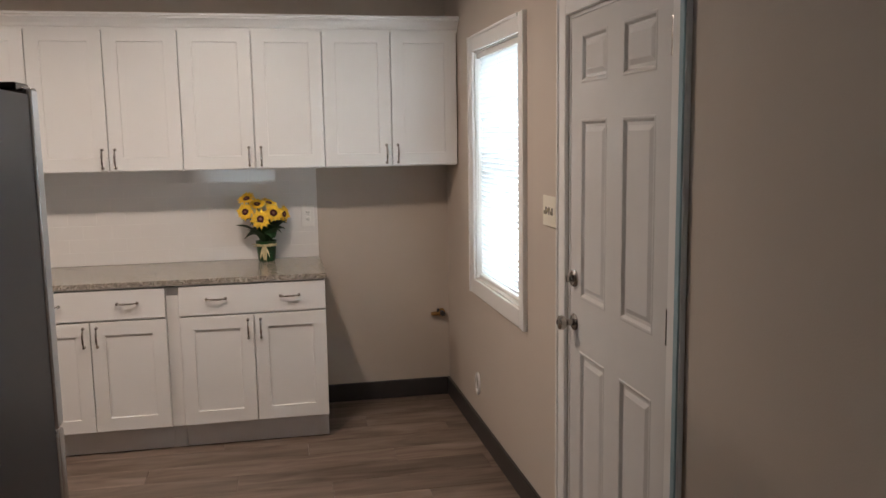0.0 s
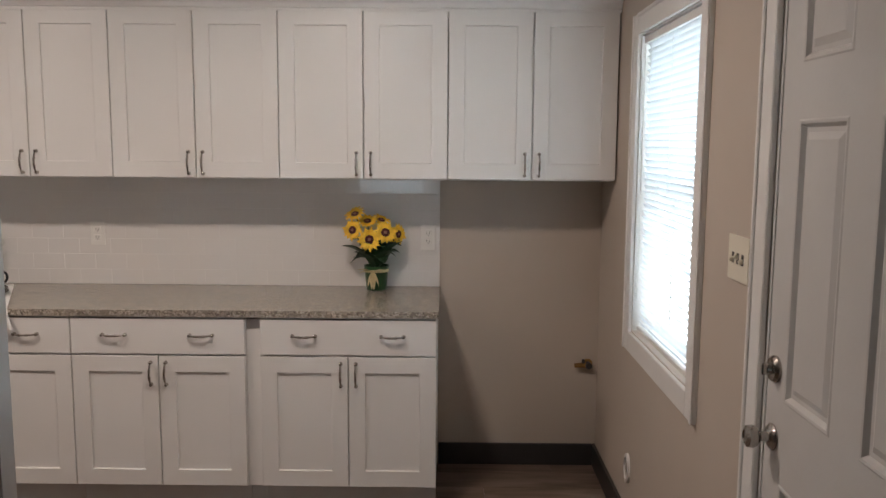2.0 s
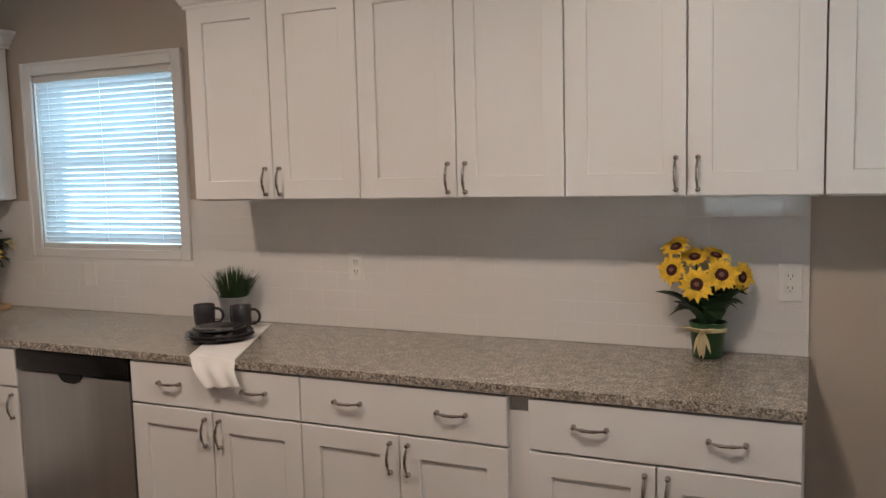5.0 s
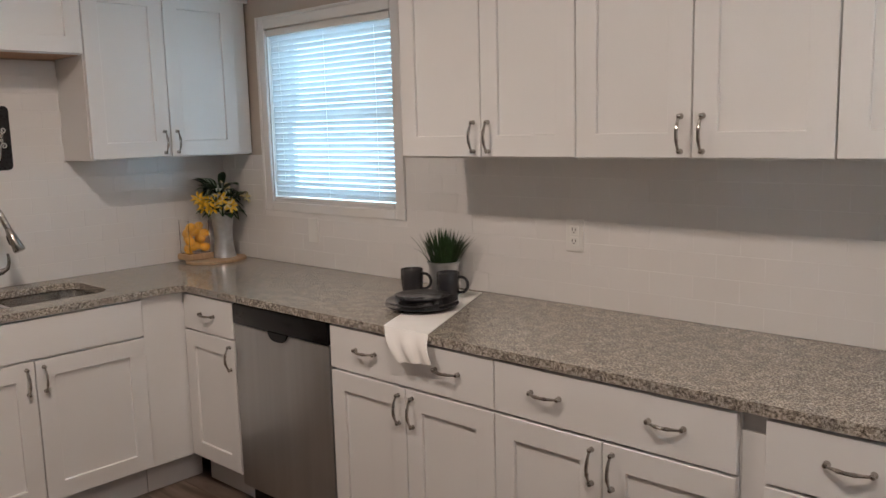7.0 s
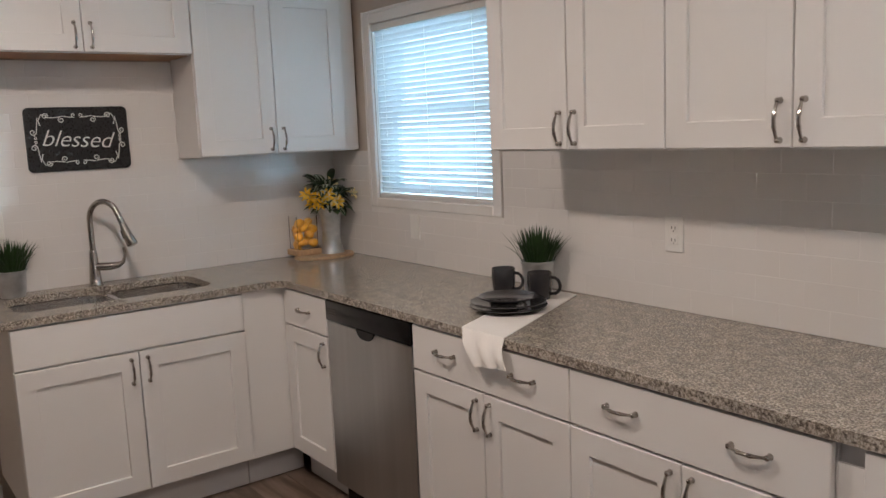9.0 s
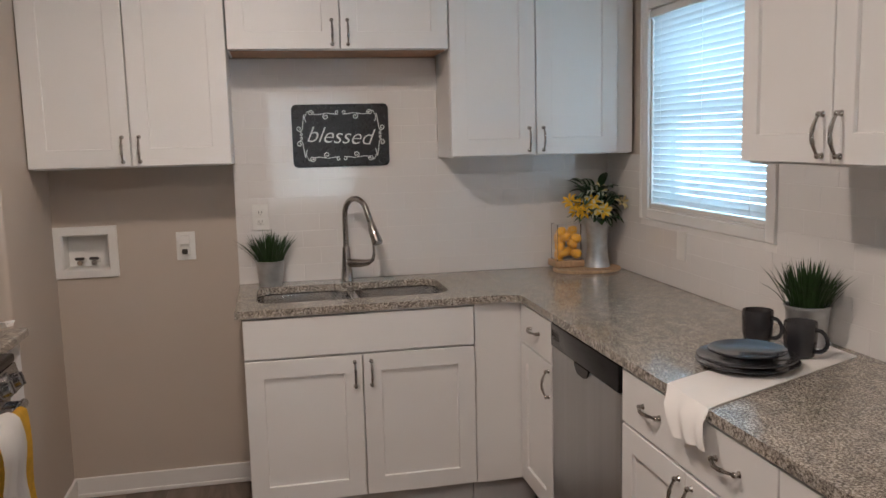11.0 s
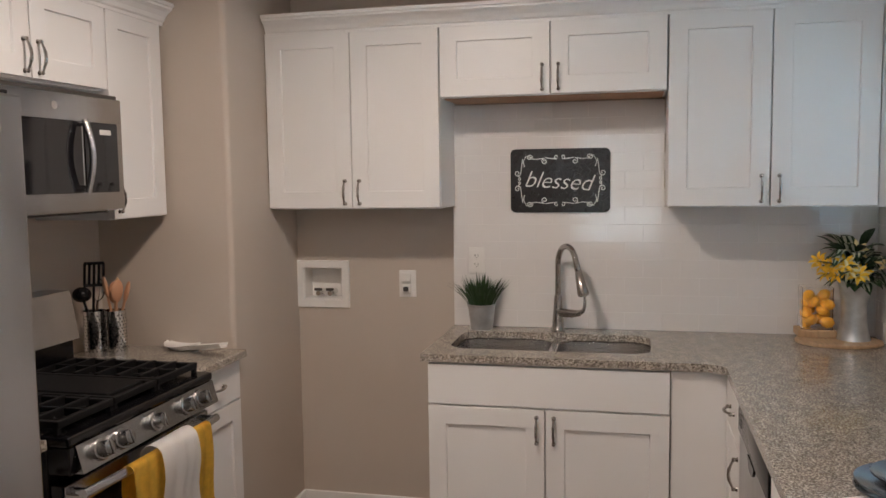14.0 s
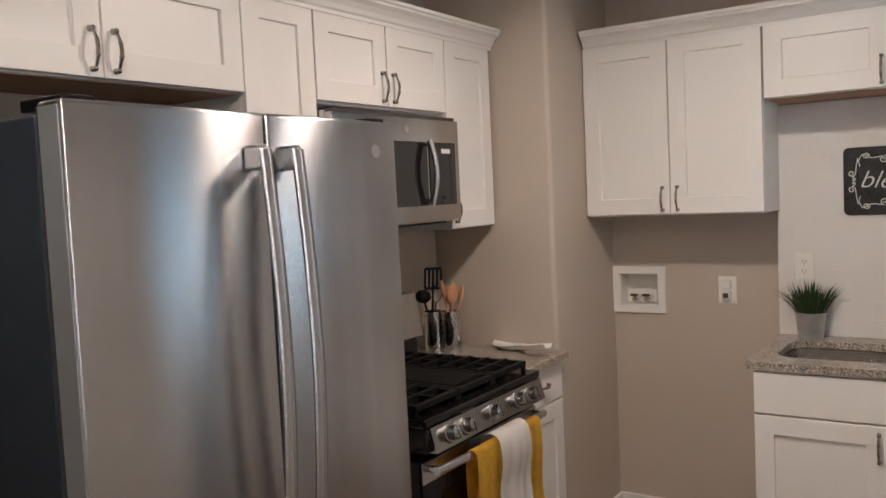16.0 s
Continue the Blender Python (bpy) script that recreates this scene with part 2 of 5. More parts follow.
SKYW = daylight_material("daylight_east", 15.0, (0.80, 0.86, 0.84), (0.80, 0.94, 1.0), -0.8, 1.0)
SKYS = daylight_material("daylight_south", 5.0, (0.70, 0.80, 0.84), (0.78, 0.92, 1.0), -0.8, 1.0)
SKYN = daylight_material("daylight_north", 11.0, (0.42, 0.66, 0.80), (0.42, 0.74, 0.94), -0.6, 0.6)


# ---- building blocks ----
def mesh_of(bm, mat, smooth=False, name="mesh"):
    bmesh.ops.recalc_face_normals(bm, faces=bm.faces)
    me = bpy.data.meshes.new(name)
    bm.to_mesh(me)
    bm.free()
    me.materials.append(mat)
    if smooth:
        for p in me.polygons:
            p.use_smooth = True
        me.set_sharp_from_angle(angle=radians(40))
    return me


def part(name, bm, mat, parent, label="", smooth=False):
    me = bm if isinstance(bm, bpy.types.Mesh) else mesh_of(bm, mat, smooth, name)
    ob = new(name, me)
    ob.parent = parent
    if label:
        ob["label"] = label
    return ob


def thing(name, m, label, category, group="", kind=""):
    ob = new(name)
    ob.empty_display_size = 0.05
    ob.matrix_basis = m
    return tagged(ob, label, category, group, kind)


def structure(name, bm, mat, label="", category=""):
    return tagged(new(name, mesh_of(bm, mat, False, name)), label, category, kind="structure")


def box(bm, x0, x1, y0, y1, z0, z1, b=0.0, seg=1):
    m = Matrix.Translation(((x0 + x1) / 2, (y0 + y1) / 2, (z0 + z1) / 2)) @ Matrix.Diagonal((abs(x1 - x0), abs(y1 - y0), abs(z1 - z0), 1))
    r = bmesh.ops.create_cube(bm, size=1, matrix=m)
    if b:
        edges = list({e for v in r["verts"] for e in v.link_edges})
        bmesh.ops.bevel(bm, geom=edges, offset=b, segments=seg, affect="EDGES", profile=0.5)
    return bm


def boxm(x0, x1, y0, y1, z0, z1, b=0.0, seg=1):
    return box(bmesh.new(), x0, x1, y0, y1, z0, z1, b, seg)


def rings(bm, loops, closed=True, caps=True):
    """Joins rows of points into a skin."""
    vs = [[bm.verts.new(p) for p in loop] for loop in loops]
    n = len(vs[0])
    for a, b in zip(vs, vs[1:]):
        for i in range(n if closed else n - 1):
            j = (i + 1) % n
            bm.faces.new((a[i], a[j], b[j], b[i]))
    if caps and closed:
        bm.faces.new(vs[0][::-1])
        bm.faces.new(vs[-1])
    return bm


def lathe(bm, profile, seg=24, at=(0, 0, 0), caps=True):
    loops = [[(at[0] + r * math.cos(2 * math.pi * i / seg), at[1] + r * math.sin(2 * math.pi * i / seg), at[2] + z) for i in range(seg)] for r, z in profile]
    return rings(bm, loops, True, caps)


def tube(bm, pts, r, seg=8):
    pts = [Vector(p) for p in pts]
    loops = []
    side = None
    for i, p in enumerate(pts):
        d = (pts[min(i + 1, len(pts) - 1)] - pts[max(i - 1, 0)]).normalized()
        if side is None:
            side = d.orthogonal().normalized()
        side = (side - d * side.dot(d)).normalized()
        up = d.cross(side)
        rad = r[i] if isinstance(r, (list, tuple)) else r
        loops.append([p + (side * math.cos(2 * math.pi * k / seg) + up * math.sin(2 * math.pi * k / seg)) * rad for k in range(seg)])
    return rings(bm, loops)


def arc(c, r, a0, a1, n, axis="xz"):
    out = []
    for i in range(n + 1):
        a = radians(a0 + (a1 - a0) * i / n)
        u, v = r * math.cos(a), r * math.sin(a)
        out.append({"xz": (c[0] + u, c[1], c[2] + v), "yz": (c[0], c[1] + u, c[2] + v), "xy": (c[0] + u, c[1] + v, c[2])}[axis])
    return out


def blade(bm, root, tip, width, bend=(0, 0, 0), n=4, fold=0.0):
    """A leaf or petal that tapers from root to tip, with a crease."""
    root, tip, bend = Vector(root), Vector(tip), Vector(bend)
    d = (tip - root).normalized()
    side = d.cross(Vector((0, 0, 1)))
    side = side.normalized() if side.length > 0.05 else Vector((1, 0, 0))
    up = side.cross(d)
    rows = []
    for i in range(n + 1):
        t = i / n
        c = root.lerp(tip, t) + bend * math.sin(math.pi * t)
        w = width * max(0.06, math.sin(math.pi * (0.12 + 0.88 * t)) ** 0.8) / 2
        rows.append((c - side * w + up * fold * w, c, c + side * w + up * fold * w))
    vs = [[bm.verts.new(p) for p in row] for row in rows]
    for a, b in zip(vs, vs[1:]):
        for k in range(2):
            bm.faces.new((a[k], a[k + 1], b[k + 1], b[k]))
    return bm


def pull_mesh(vertical):
    """An arched cabinet pull with a ball and foot at each end, standing off towards -y."""
    bm = bmesh.new()
    L = 0.048
    pts, rad = [], []
    for i in range(13):
        t = -1 + 2 * i / 12
        pts.append((t * L, -0.012 - 0.016 * math.cos(t * math.pi / 2), 0))
        rad.append(0.0034 + 0.0016 * math.cos(t * math.pi / 2) + (0.0012 if i in (4, 8) else 0))
    tube(bm, pts, rad, 8)
    for s in (-1, 1):
        bmesh.ops.create_uvsphere(bm, u_segments=10, v_segments=7, radius=0.0072, matrix=Matrix.Translation((s * L, -0.012, 0)))
        tube(bm, [(s * L, 0, 0), (s * L, -0.004, 0), (s * L, -0.012, 0)], [0.0085, 0.0065, 0.004], 10)
    if vertical:
        bmesh.ops.rotate(bm, verts=bm.verts, cent=(0, 0, 0), matrix=Matrix.Rotation(radians(90), 3, "Y"))
    return mesh_of(bm, NICKEL, True, "pull")


PULL_V, PULL_H = pull_mesh(True), pull_mesh(False)


def pull(parent, x, y, z, vertical):
    ob = part("handle", PULL_V if vertical else PULL_H, None, parent, "brushed nickel arched pull")
    ob.location = (x, y, z)
    return ob


def shaker(x0, x1, z0, z1, rail=0.068):
    """A flat-panel door of stiles, rails and a sunk panel; face at y = -0.02."""
    bm = bmesh.new()
    def loop(i, y):
        return [(x0 + i, y, z0 + i), (x1 - i, y, z0 + i), (x1 - i, y, z1 - i), (x0 + i, y, z1 - i)]
    rings(bm, [loop(0, 0), loop(0, -0.0185), loop(0.0018, -0.02), loop(rail, -0.02), loop(rail + 0.0015, -0.019), loop(rail + 0.003, -0.0105)])
    return bm


GAP = 0.0026


def door_part(parent, x0, x1, z0, z1, handle):
    d = part("door", shaker(x0 + GAP, x1 - GAP, z0, z1), CAB, parent)
    if handle:
        side, at = handle
        pull(d, x1 - 0.032 if side == "r" else x0 + 0.032, -0.02, at, True)
    return d


def upper_cabinet(m, w, depth, z0, z1, doors, label, filler=0.0, raw=False):
    c = thing("wall_cabinet", m, label, "cabinet", "wall cabinets")
    bm = boxm(0.0015, w - 0.0015, 0.007, depth, z0, z1, 0.001)
    part("body", bm, CAB, c)
    part("underside", boxm(0.012, w - 0.012, 0.01, depth - 0.01, z0 - 0.003, z0), RAWWOOD if raw else CAB, c, "raw wood underside" if raw else "")
    n = doors
    e = (w - filler) / n
    hz = z0 + 0.07
    for i in range(n):
        door_part(c, i * e, (i + 1) * e, z0 + 0.004, z1 - 0.004, ("r" if i == 0 else "l", hz))
    if filler:
        part("filler", boxm(w - filler + 0.003, w - 0.002, -0.006, 0, z0 + 0.002, z1 - 0.002), CAB, c)
    return c


def base_cabinet(m, w, depth, label, drawer=2, doors=2, single="r", top=0.884):
    c = thing("base_cabinet", m, label, "cabinet", "base cabinets")
    part("body", boxm(0.0015, w - 0.0015, 0.007, depth, 0.135, top, 0.001), CAB, c)
    if top < 0.8:
        part("face_frame", boxm(0.0015, w - 0.0015, 0, 0.02, top, 0.884), CAB, c)
        for x in (0.0015, w - 0.0215):
            part("side_panel", boxm(x, x + 0.02, 0.02, depth, top, 0.884), CAB, c)
    part("toe_kick", boxm(0.002, w - 0.002, 0.06, 0.075, 0.002, 0.134), TOEKICK, c, "pale grey toe kick")
    d = part("drawer_front", boxm(GAP, w - GAP, -0.02, 0, 0.722, 0.876, 0.002), CAB, c)
    if drawer == 2:
        pull(d, w * 0.25, -0.02, 0.805, False)
        pull(d, w * 0.75, -0.02, 0.805, False)
    elif drawer == 1:
        pull(d, w * 0.5, -0.02, 0.80, False)
    e = w / doors
    for i in range(doors):
        side = single if doors == 1 else ("r" if i == 0 else "l")
        door_part(c, i * e, (i + 1) * e, 0.142, 0.714, (side, 0.638))
    return c


def crown(name, m, length, ends, label):
    """A stepped and coved cornice along +x; ends: (left, right) whether it returns to the wall."""
    c = thing(name, m, label, "crown moulding")
    prof = [(0.0, 0.0), (-0.012, 0.0), (-0.012, 0.012), (-0.020, 0.018), (-0.026, 0.032), (-0.040, 0.048), (-0.056, 0.058), (-0.056, 0.066), (-0.064, 0.070), (-0.064, 0.082), (0.0, 0.082)]
    bm = bmesh.new()
    loops = []
    for x, s in ((0, -1 if ends[0] else 0), (length, 1 if ends[1] else 0)):
        loops.append([(x - s * y if s else x, y, z) for y, z in prof])
    rings(bm, loops)
    part("front_run", bm, CAB, c)
    for k, s in ((0, -1), (1, 1)):
        if ends[k]:
            x = 0 if s < 0 else length
            bm = bmesh.new()
            rings(bm, [[(x - s * y, y, z) for y, z in prof], [(x - s * y, 0.34, z) for y, z in prof]])
            part("return_run", bm, CAB, c)
    return c


# ---- the room ----
XL, XR, YB, YR = -3.59, 1.12, 4.80, 1.69      # sink wall, window wall, back wall, range wall
YA, XA = 2.285, -2.94                         # the closet block beside the range
YS, ZC = -2.6, 2.56                           # far end of the entry space, ceiling
W1 = (3.23, 4.06, 0.86, 2.045)                # east window opening
W2 = (-3.15, -2.27, 1.215, 2.05)               # north window opening
W3 = (-0.95, 0.10, 0.90, 2.00)                # south window opening, known from the glaze's reflections
D1 = (1.84, 2.65, 2.03)                       # door opening

bm = boxm(XL - 0.15, XR + 0.15, YS - 0.15, YB + 0.15, -0.12, -0.008)
floor = structure("floor", bm, GROUT, "grey-brown wood-look plank floor", "floor")
structure("ceiling", boxm(XL - 0.15, XR + 0.15, YS - 0.15, YB + 0.15, ZC, ZC + 0.12), CEIL, "plain off-white painted ceiling", "ceiling")

bm = bmesh.new()
box(bm, XL - 0.15, W2[0], YB, YB + 0.15, 0, ZC)
box(bm, W2[1], XR + 0.15, YB, YB + 0.15, 0, ZC)
box(bm, W2[0], W2[1], YB, YB + 0.15, 0, W2[2])
box(bm, W2[0], W2[1], YB, YB + 0.15, W2[3], ZC)
wall_north = structure("wall_north", bm, WALL, "greige painted wall behind the long counter", "wall")
bm = bmesh.new()
box(bm, XR, XR + 0.15, W1[1], YB, 0, ZC)
box(bm, XR, XR + 0.15, D1[1], W1[0], 0, ZC)
box(bm, XR, XR + 0.15, YS, D1[0], 0, ZC)
box(bm, XR, XR + 0.15, W1[0], W1[1], 0, W1[2])
box(bm, XR, XR + 0.15, W1[0], W1[1], W1[3], ZC)
box(bm, XR, XR + 0.15, D1[0], D1[1], D1[2], ZC)
structure("wall_east", bm, WALL, "greige painted wall with window and door", "wall")
bm = boxm(XL - 0.15, XL, YS, 2.32, 0, ZC)
box(bm, XL - 0.15, XL, 2.50, YB, 0, ZC)
box(bm, XL - 0.15, XL, 2.32, 2.50, 0, 1.021)
box(bm, XL - 0.15, XL, 2.32, 2.50, 1.163, ZC)
wall_west = structure("wall_west", bm, WALL, "greige painted wall behind the sink", "wall")
bm = boxm(XL - 0.15, W3[0], YS - 0.15, YS, 0, ZC)
box(bm, W3[1], XR + 0.15, YS - 0.15, YS, 0, ZC)
box(bm, W3[0], W3[1], YS - 0.15, YS, 0, W3[2])
box(bm, W3[0], W3[1], YS - 0.15, YS, W3[3], ZC)
structure("wall_south", bm, WALL, "plain greige wall closing the entry space", "wall")
structure("wall_range", boxm(XA, -0.56, YR - 0.12, YR, 0, ZC), WALL, "greige painted wall behind range and refrigerator", "wall")
bm = bmesh.new()
box(bm, XL, XA, YR - 0.12, YA, 0, ZC)
vert = [e for e in bm.edges if abs(e.verts[0].co.z - e.verts[1].co.z) > 1 and e.verts[0].co.x > XA - 0.01 and e.verts[0].co.y > YA - 0.01]
bmesh.ops.bevel(bm, geom=vert, offset=0.02, segments=4, affect="EDGES", profile=0.5)
structure("wall_closet", bm, WALL, "greige closet block with rounded corner beside range", "wall")

# baseboards
bm = boxm(0.325, XR - 0.016, YB - 0.016, YB, 0, 0.112, 0.003)
box(bm, XR - 0.016, XR, D1[1] + 0.092, YB, 0, 0.112, 0.003)
structure("baseboard_dark", bm, DARKBASE, "dark charcoal painted baseboard", "baseboard")
bm = boxm(XL, XL + 0.014, YA, 3.06, 0, 0.09, 0.003)
box(bm, XL + 0.014, XA, YA, YA + 0.014, 0, 0.09, 0.003)
box(bm, XL, XL + 0.02, YA, 3.06, 0.0, 0.02, 0.003)
structure("baseboard_white", bm, TRIM, "white painted baseboard in the laundry nook", "baseboard")


def casing(name, m, w, h, z0, cw, label, legs_to_floor=False, low_w=0.082):
    """Flat casing with a raised back band round an opening of w by h; local x along the wall, -y into the room."""
    c = thing(name, m, label, "window trim" if not legs_to_floor else "door trim", kind="structure")
    zb = 0 if legs_to_floor else z0
    low = zb if legs_to_floor else zb - low_w
    pieces = [(-cw, 0, low, z0 + h + cw), (w, w + cw, low, z0 + h + cw), (0, w, z0 + h, z0 + h + cw)]
    if not legs_to_floor:
        pieces.append((0, w, z0 - low_w, z0))
    for i, (a, b, c0, c1) in enumerate(pieces):
        bm = boxm(a, b, -0.016, 0, c0, c1, 0.003)
        if i == 0:
            box(bm, a, a + 0.016, -0.022, -0.014, c0, c1, 0.003)
        elif i == 1:
            box(bm, b - 0.016, b, -0.022, -0.014, c0, c1, 0.003)
        elif i == 2:
            box(bm, a, b, -0.022, -0.014, c1 - 0.016, c1, 0.003)
        part("casing_board", bm, TRIM, c)
    return c


def window(name, m, w, h, z0, label, slat_tilt, group, by=0.037):
    """A sash window in a wall 0.15 thick: jambs, two sashes, panes and sill; local x along the wall, +y outdoors."""
    c = thing(name, m, label, "window", kind="structure")
    bm = bmesh.new()
    for a, b, c0, c1 in ((0, 0.006, z0, z0 + h), (w - 0.006, w, z0, z0 + h), (0.006, w - 0.006, z0 + h - 0.006, z0 + h), (0.006, w - 0.006, z0, z0 + 0.006)):
        box(bm, a, b, 0.001, 0.149, c0, c1)
    part("window_frame", bm, TRIM, c)
    mid = z0 + h * 0.5
    for y, a, b in ((0.085, z0 + 0.02, mid + 0.02), (0.115, mid - 0.02, z0 + h - 0.02)):
        bm = bmesh.new()
        box(bm, 0.02, 0.06, y, y + 0.028, a, b)
        box(bm, w - 0.06, w - 0.02, y, y + 0.028, a, b)
        box(bm, 0.06, w - 0.06, y, y + 0.028, a, a + 0.04)
        box(bm, 0.06, w - 0.06, y, y + 0.028, b - 0.04, b)
        s = part("sash", bm, TRIM, c)
        p = part("pane", boxm(0.058, w - 0.058, y + 0.012, y + 0.016, a + 0.038, b - 0.038), GLASS, s)
        p.visible_shadow = False
    # mini blind hung inside the reveal
    bl = thing("mini_blind", m, "white vinyl mini blind lowered over window", "blind", group)
    part("headrail", boxm(0.009, w - 0.009, by - 0.018, by + 0.018, z0 + h - 0.036, z0 + h - 0.008, 0.002), PLASTIC, bl)
    part("bottom_rail", boxm(0.011, w - 0.016, by - 0.012, by + 0.012, z0 + 0.008, z0 + 0.026, 0.003), PLASTIC, bl)
    bm = bmesh.new()
    prof = []
    for k in range(5):
        u = -0.0125 + 0.025 * k / 4
        prof.append((u, 0.0022 * (1 - (u / 0.0125) ** 2)))
    ca, sa = math.cos(radians(slat_tilt)), math.sin(radians(slat_tilt))
    loop = [(by + u * ca - v * sa, u * sa + v * ca) for u, v in prof]
    vs = [[bm.verts.new((x, y, z)) for y, z in loop] for x in (0.012, w - 0.016)]
    for i in range(4):
        bm.faces.new((vs[0][i], vs[0][i + 1], vs[1][i + 1], vs[1][i]))
    slat = mesh_of(bm, SLAT, True, "slat")
    n = int((h - 0.08) / 0.0245)
    for i in range(n):
        s = part("slat", slat, None, bl)
        s.location.z = z0 + 0.040 + (h - 0.086) * i / (n - 1) + random.uniform(-0.0008, 0.0008)
    for fx in (0.12, 0.5, 0.88):
        part("ladder_cord", tube(bmesh.new(), [(w * fx, by - 0.014, z0 + 0.03), (w * fx, by - 0.014, z0 + h - 0.05)], 0.0008, 5), PLASTIC, bl)
    part("tilt_wand", tube(bmesh.new(), [(0.045, by - 0.020, z0 + h - 0.05), (0.046, by - 0.023, z0 + h * 0.12)], 0.0032, 6), PLASTIC, bl)
    return c


M_E = pose(XR, W1[1], 0, 0, 0, -90)   # local x runs towards -y, local -y into the room
M_N = pose(W2[0], YB, 0)
window("window_1", M_E, W1[1] - W1[0], W1[3] - W1[2], W1[2], "tall white sash window in the east wall", -62, "window blinds", 0.028)
casing("window_trim_1", M_E, W1[1] - W1[0], W1[3] - W1[2], W1[2], 0.082, "wide white painted casing round tall window")
window("window_2", M_N, W2[1] - W2[0], W2[3] - W2[2], W2[2], "white sash window above the counter", -68, "window blinds", 0.006)
casing("window_trim_2", M_N, W2[1] - W2[0], W2[3] - W2[2], W2[2], 0.062, "white painted casing round counter window", low_w=0.044)
M_S = pose(W3[1], YS, 0, 0, 0, 180)
window("window_3", M_S, W3[1] - W3[0], W3[3] - W3[2], W3[2], "white sash window at the entry space's far end", -25, "window blinds")
casing("window_trim_3", M_S, W3[1] - W3[0], W3[3] - W3[2], W3[2], 0.07, "white painted casing round the far window")
bm = boxm(-2.6, 2.6, -0.03, 0.03, -2.0, 2.0)
tagged(new("backdrop_south", mesh_of(bm, SKYS)), "bright hazy daylight outside the far window", "backdrop", kind="structure").location = (-0.4, YS - 1.5, 1.6)
bm = boxm(-0.03, 0.03, -2.6, 5.2, -2.0, 2.2)
tagged(new("backdrop_east", mesh_of(bm, SKYW)), "bright hazy daylight outside the window", "backdrop", kind="structure").location = (XR + 1.5, 3.65, 1.45)
bm = boxm(-4.6, 2.6, -0.03, 0.03, -2.0, 2.0)
tagged(new("backdrop_north", mesh_of(bm, SKYN)), "blue daylight outside the window", "backdrop", kind="structure").location = (-2.7, YB + 1.2, 1.65)


def entry_door():
    """Six-panel steel door, hinged on its right, seen from the room; local x towards -y."""
    w, h = D1[1] - D1[0], D1[2]
    m = pose(XR, D1[1], 0, 0, 0, -90)
    casing("door_trim_1", m, w, h, 0, 0.079, "white painted door casing", True)
    j = thing("door_jamb", m, "white jamb with edge strip coloured as blue daylight", "door trim", kind="structure")
    part("jamb_side", boxm(0.0, 0.012, 0.001, 0.149, 0, h), TRIM, j)
    part("jamb_side", boxm(w - 0.012, w, 0.001, 0.149, 0, h), TRIM, j)
    part("jamb_head", boxm(0.012, w - 0.012, 0.001, 0.149, h - 0.012, h), TRIM, j)
    part("threshold", boxm(0.012, w - 0.012, 0.001, 0.149, 0, 0.012), NICKEL, j, "metal threshold")
    # added strip over the casing's outer edge, coloured as the daylight falling there
    part("daylit_edge", boxm(w + 0.052, w + 0.079, -0.0235, -0.0165, 0, h + 0.06, 0.003), JAMBDAYLIT, j, "casing edge strip with blue daylight in its colour")
    d = thing("door_1", m, "white six-panel entry door, closed", "door", kind="structure")
    x0, x1 = 0.014, w - 0.014
    bm = bmesh.new()
    cols = [(0.11, 0.335), (0.455, 0.685)]
    rows = [(0.17, 0.85), (1.04, 1.67), (1.79, 1.955)]
    xs = [x0, cols[0][0], cols[0][1], cols[1][0], cols[1][1], x1]
    for a, b in ((xs[0], xs[1]), (xs[2], xs[3]), (xs[4], xs[5])):
        box(bm, a, b, 0.004, 0.046, 0.014, h - 0.014)
    zs = [0.014, rows[0][0], rows[0][1], rows[1][0], rows[1][1], rows[2][0], rows[2][1], h - 0.014]
    for a, b in cols:
        for c0, c1 in ((zs[0], zs[1]), (zs[2], zs[3]), (zs[4], zs[5]), (zs[6], zs[7])):
            box(bm, a, b, 0.004, 0.046, c0, c1)
    part("slab", bm, DOORP, d)
    for a, b in cols:
        for c0, c1 in rows:
            bm = bmesh.new()
            def loop(i, y):
                return [(a + i, y, c0 + i), (b - i, y, c0 + i), (b - i, y, c1 - i), (a + i, y, c1 - i)]
            rings(bm, [loop(0, 0.004), loop(0.004, 0.002), loop(0.010, 0.003), loop(0.018, 0.013), loop(0.028, 0.013), loop(0.044, 0.006), loop(0.050, 0.006)], True, False)
            bm.faces.new([v for v in bm.verts][-4:])
            part("panel", bm, DOORP, d)
    k = part("knob", lathe(bmesh.new(), [(0.030, 0), (0.032, 0.004), (0.026, 0.010), (0.012, 0.014), (0.011, 0.030), (0.022, 0.038), (0.027, 0.048), (0.025, 0.060), (0.015, 0.066), (0.012, 0.063)], 22), NICKEL, d, "satin nickel door knob", True)
    k.matrix_basis = pose(0.062, 0.004, 0.945, 90)
    k = part("deadbolt", lathe(bmesh.new(), [(0.031, 0), (0.032, 0.006), (0.026, 0.014), (0.012, 0.016), (0.010, 0.022), (0.008, 0.022)], 22), NICKEL, d, "satin nickel deadbolt", True)
    k.matrix_basis = pose(0.062, 0.004, 1.105, 90)
    part("thumb_turn", boxm(0.058, 0.066, -0.030, -0.012, 1.092, 1.118, 0.002), NICKEL, d)
    for z in (0.22, 1.09, 1.87):
        bm = boxm(w - 0.030, w - 0.012, -0.004, 0.004, z - 0.05, z + 0.05, 0.001)
        tube(bm, [(w - 0.012, -0.006, z - 0.05), (w - 0.012, -0.006, z + 0.05)], 0.006, 8)
        part("hinge", bm, NICKEL, d)


entry_door()

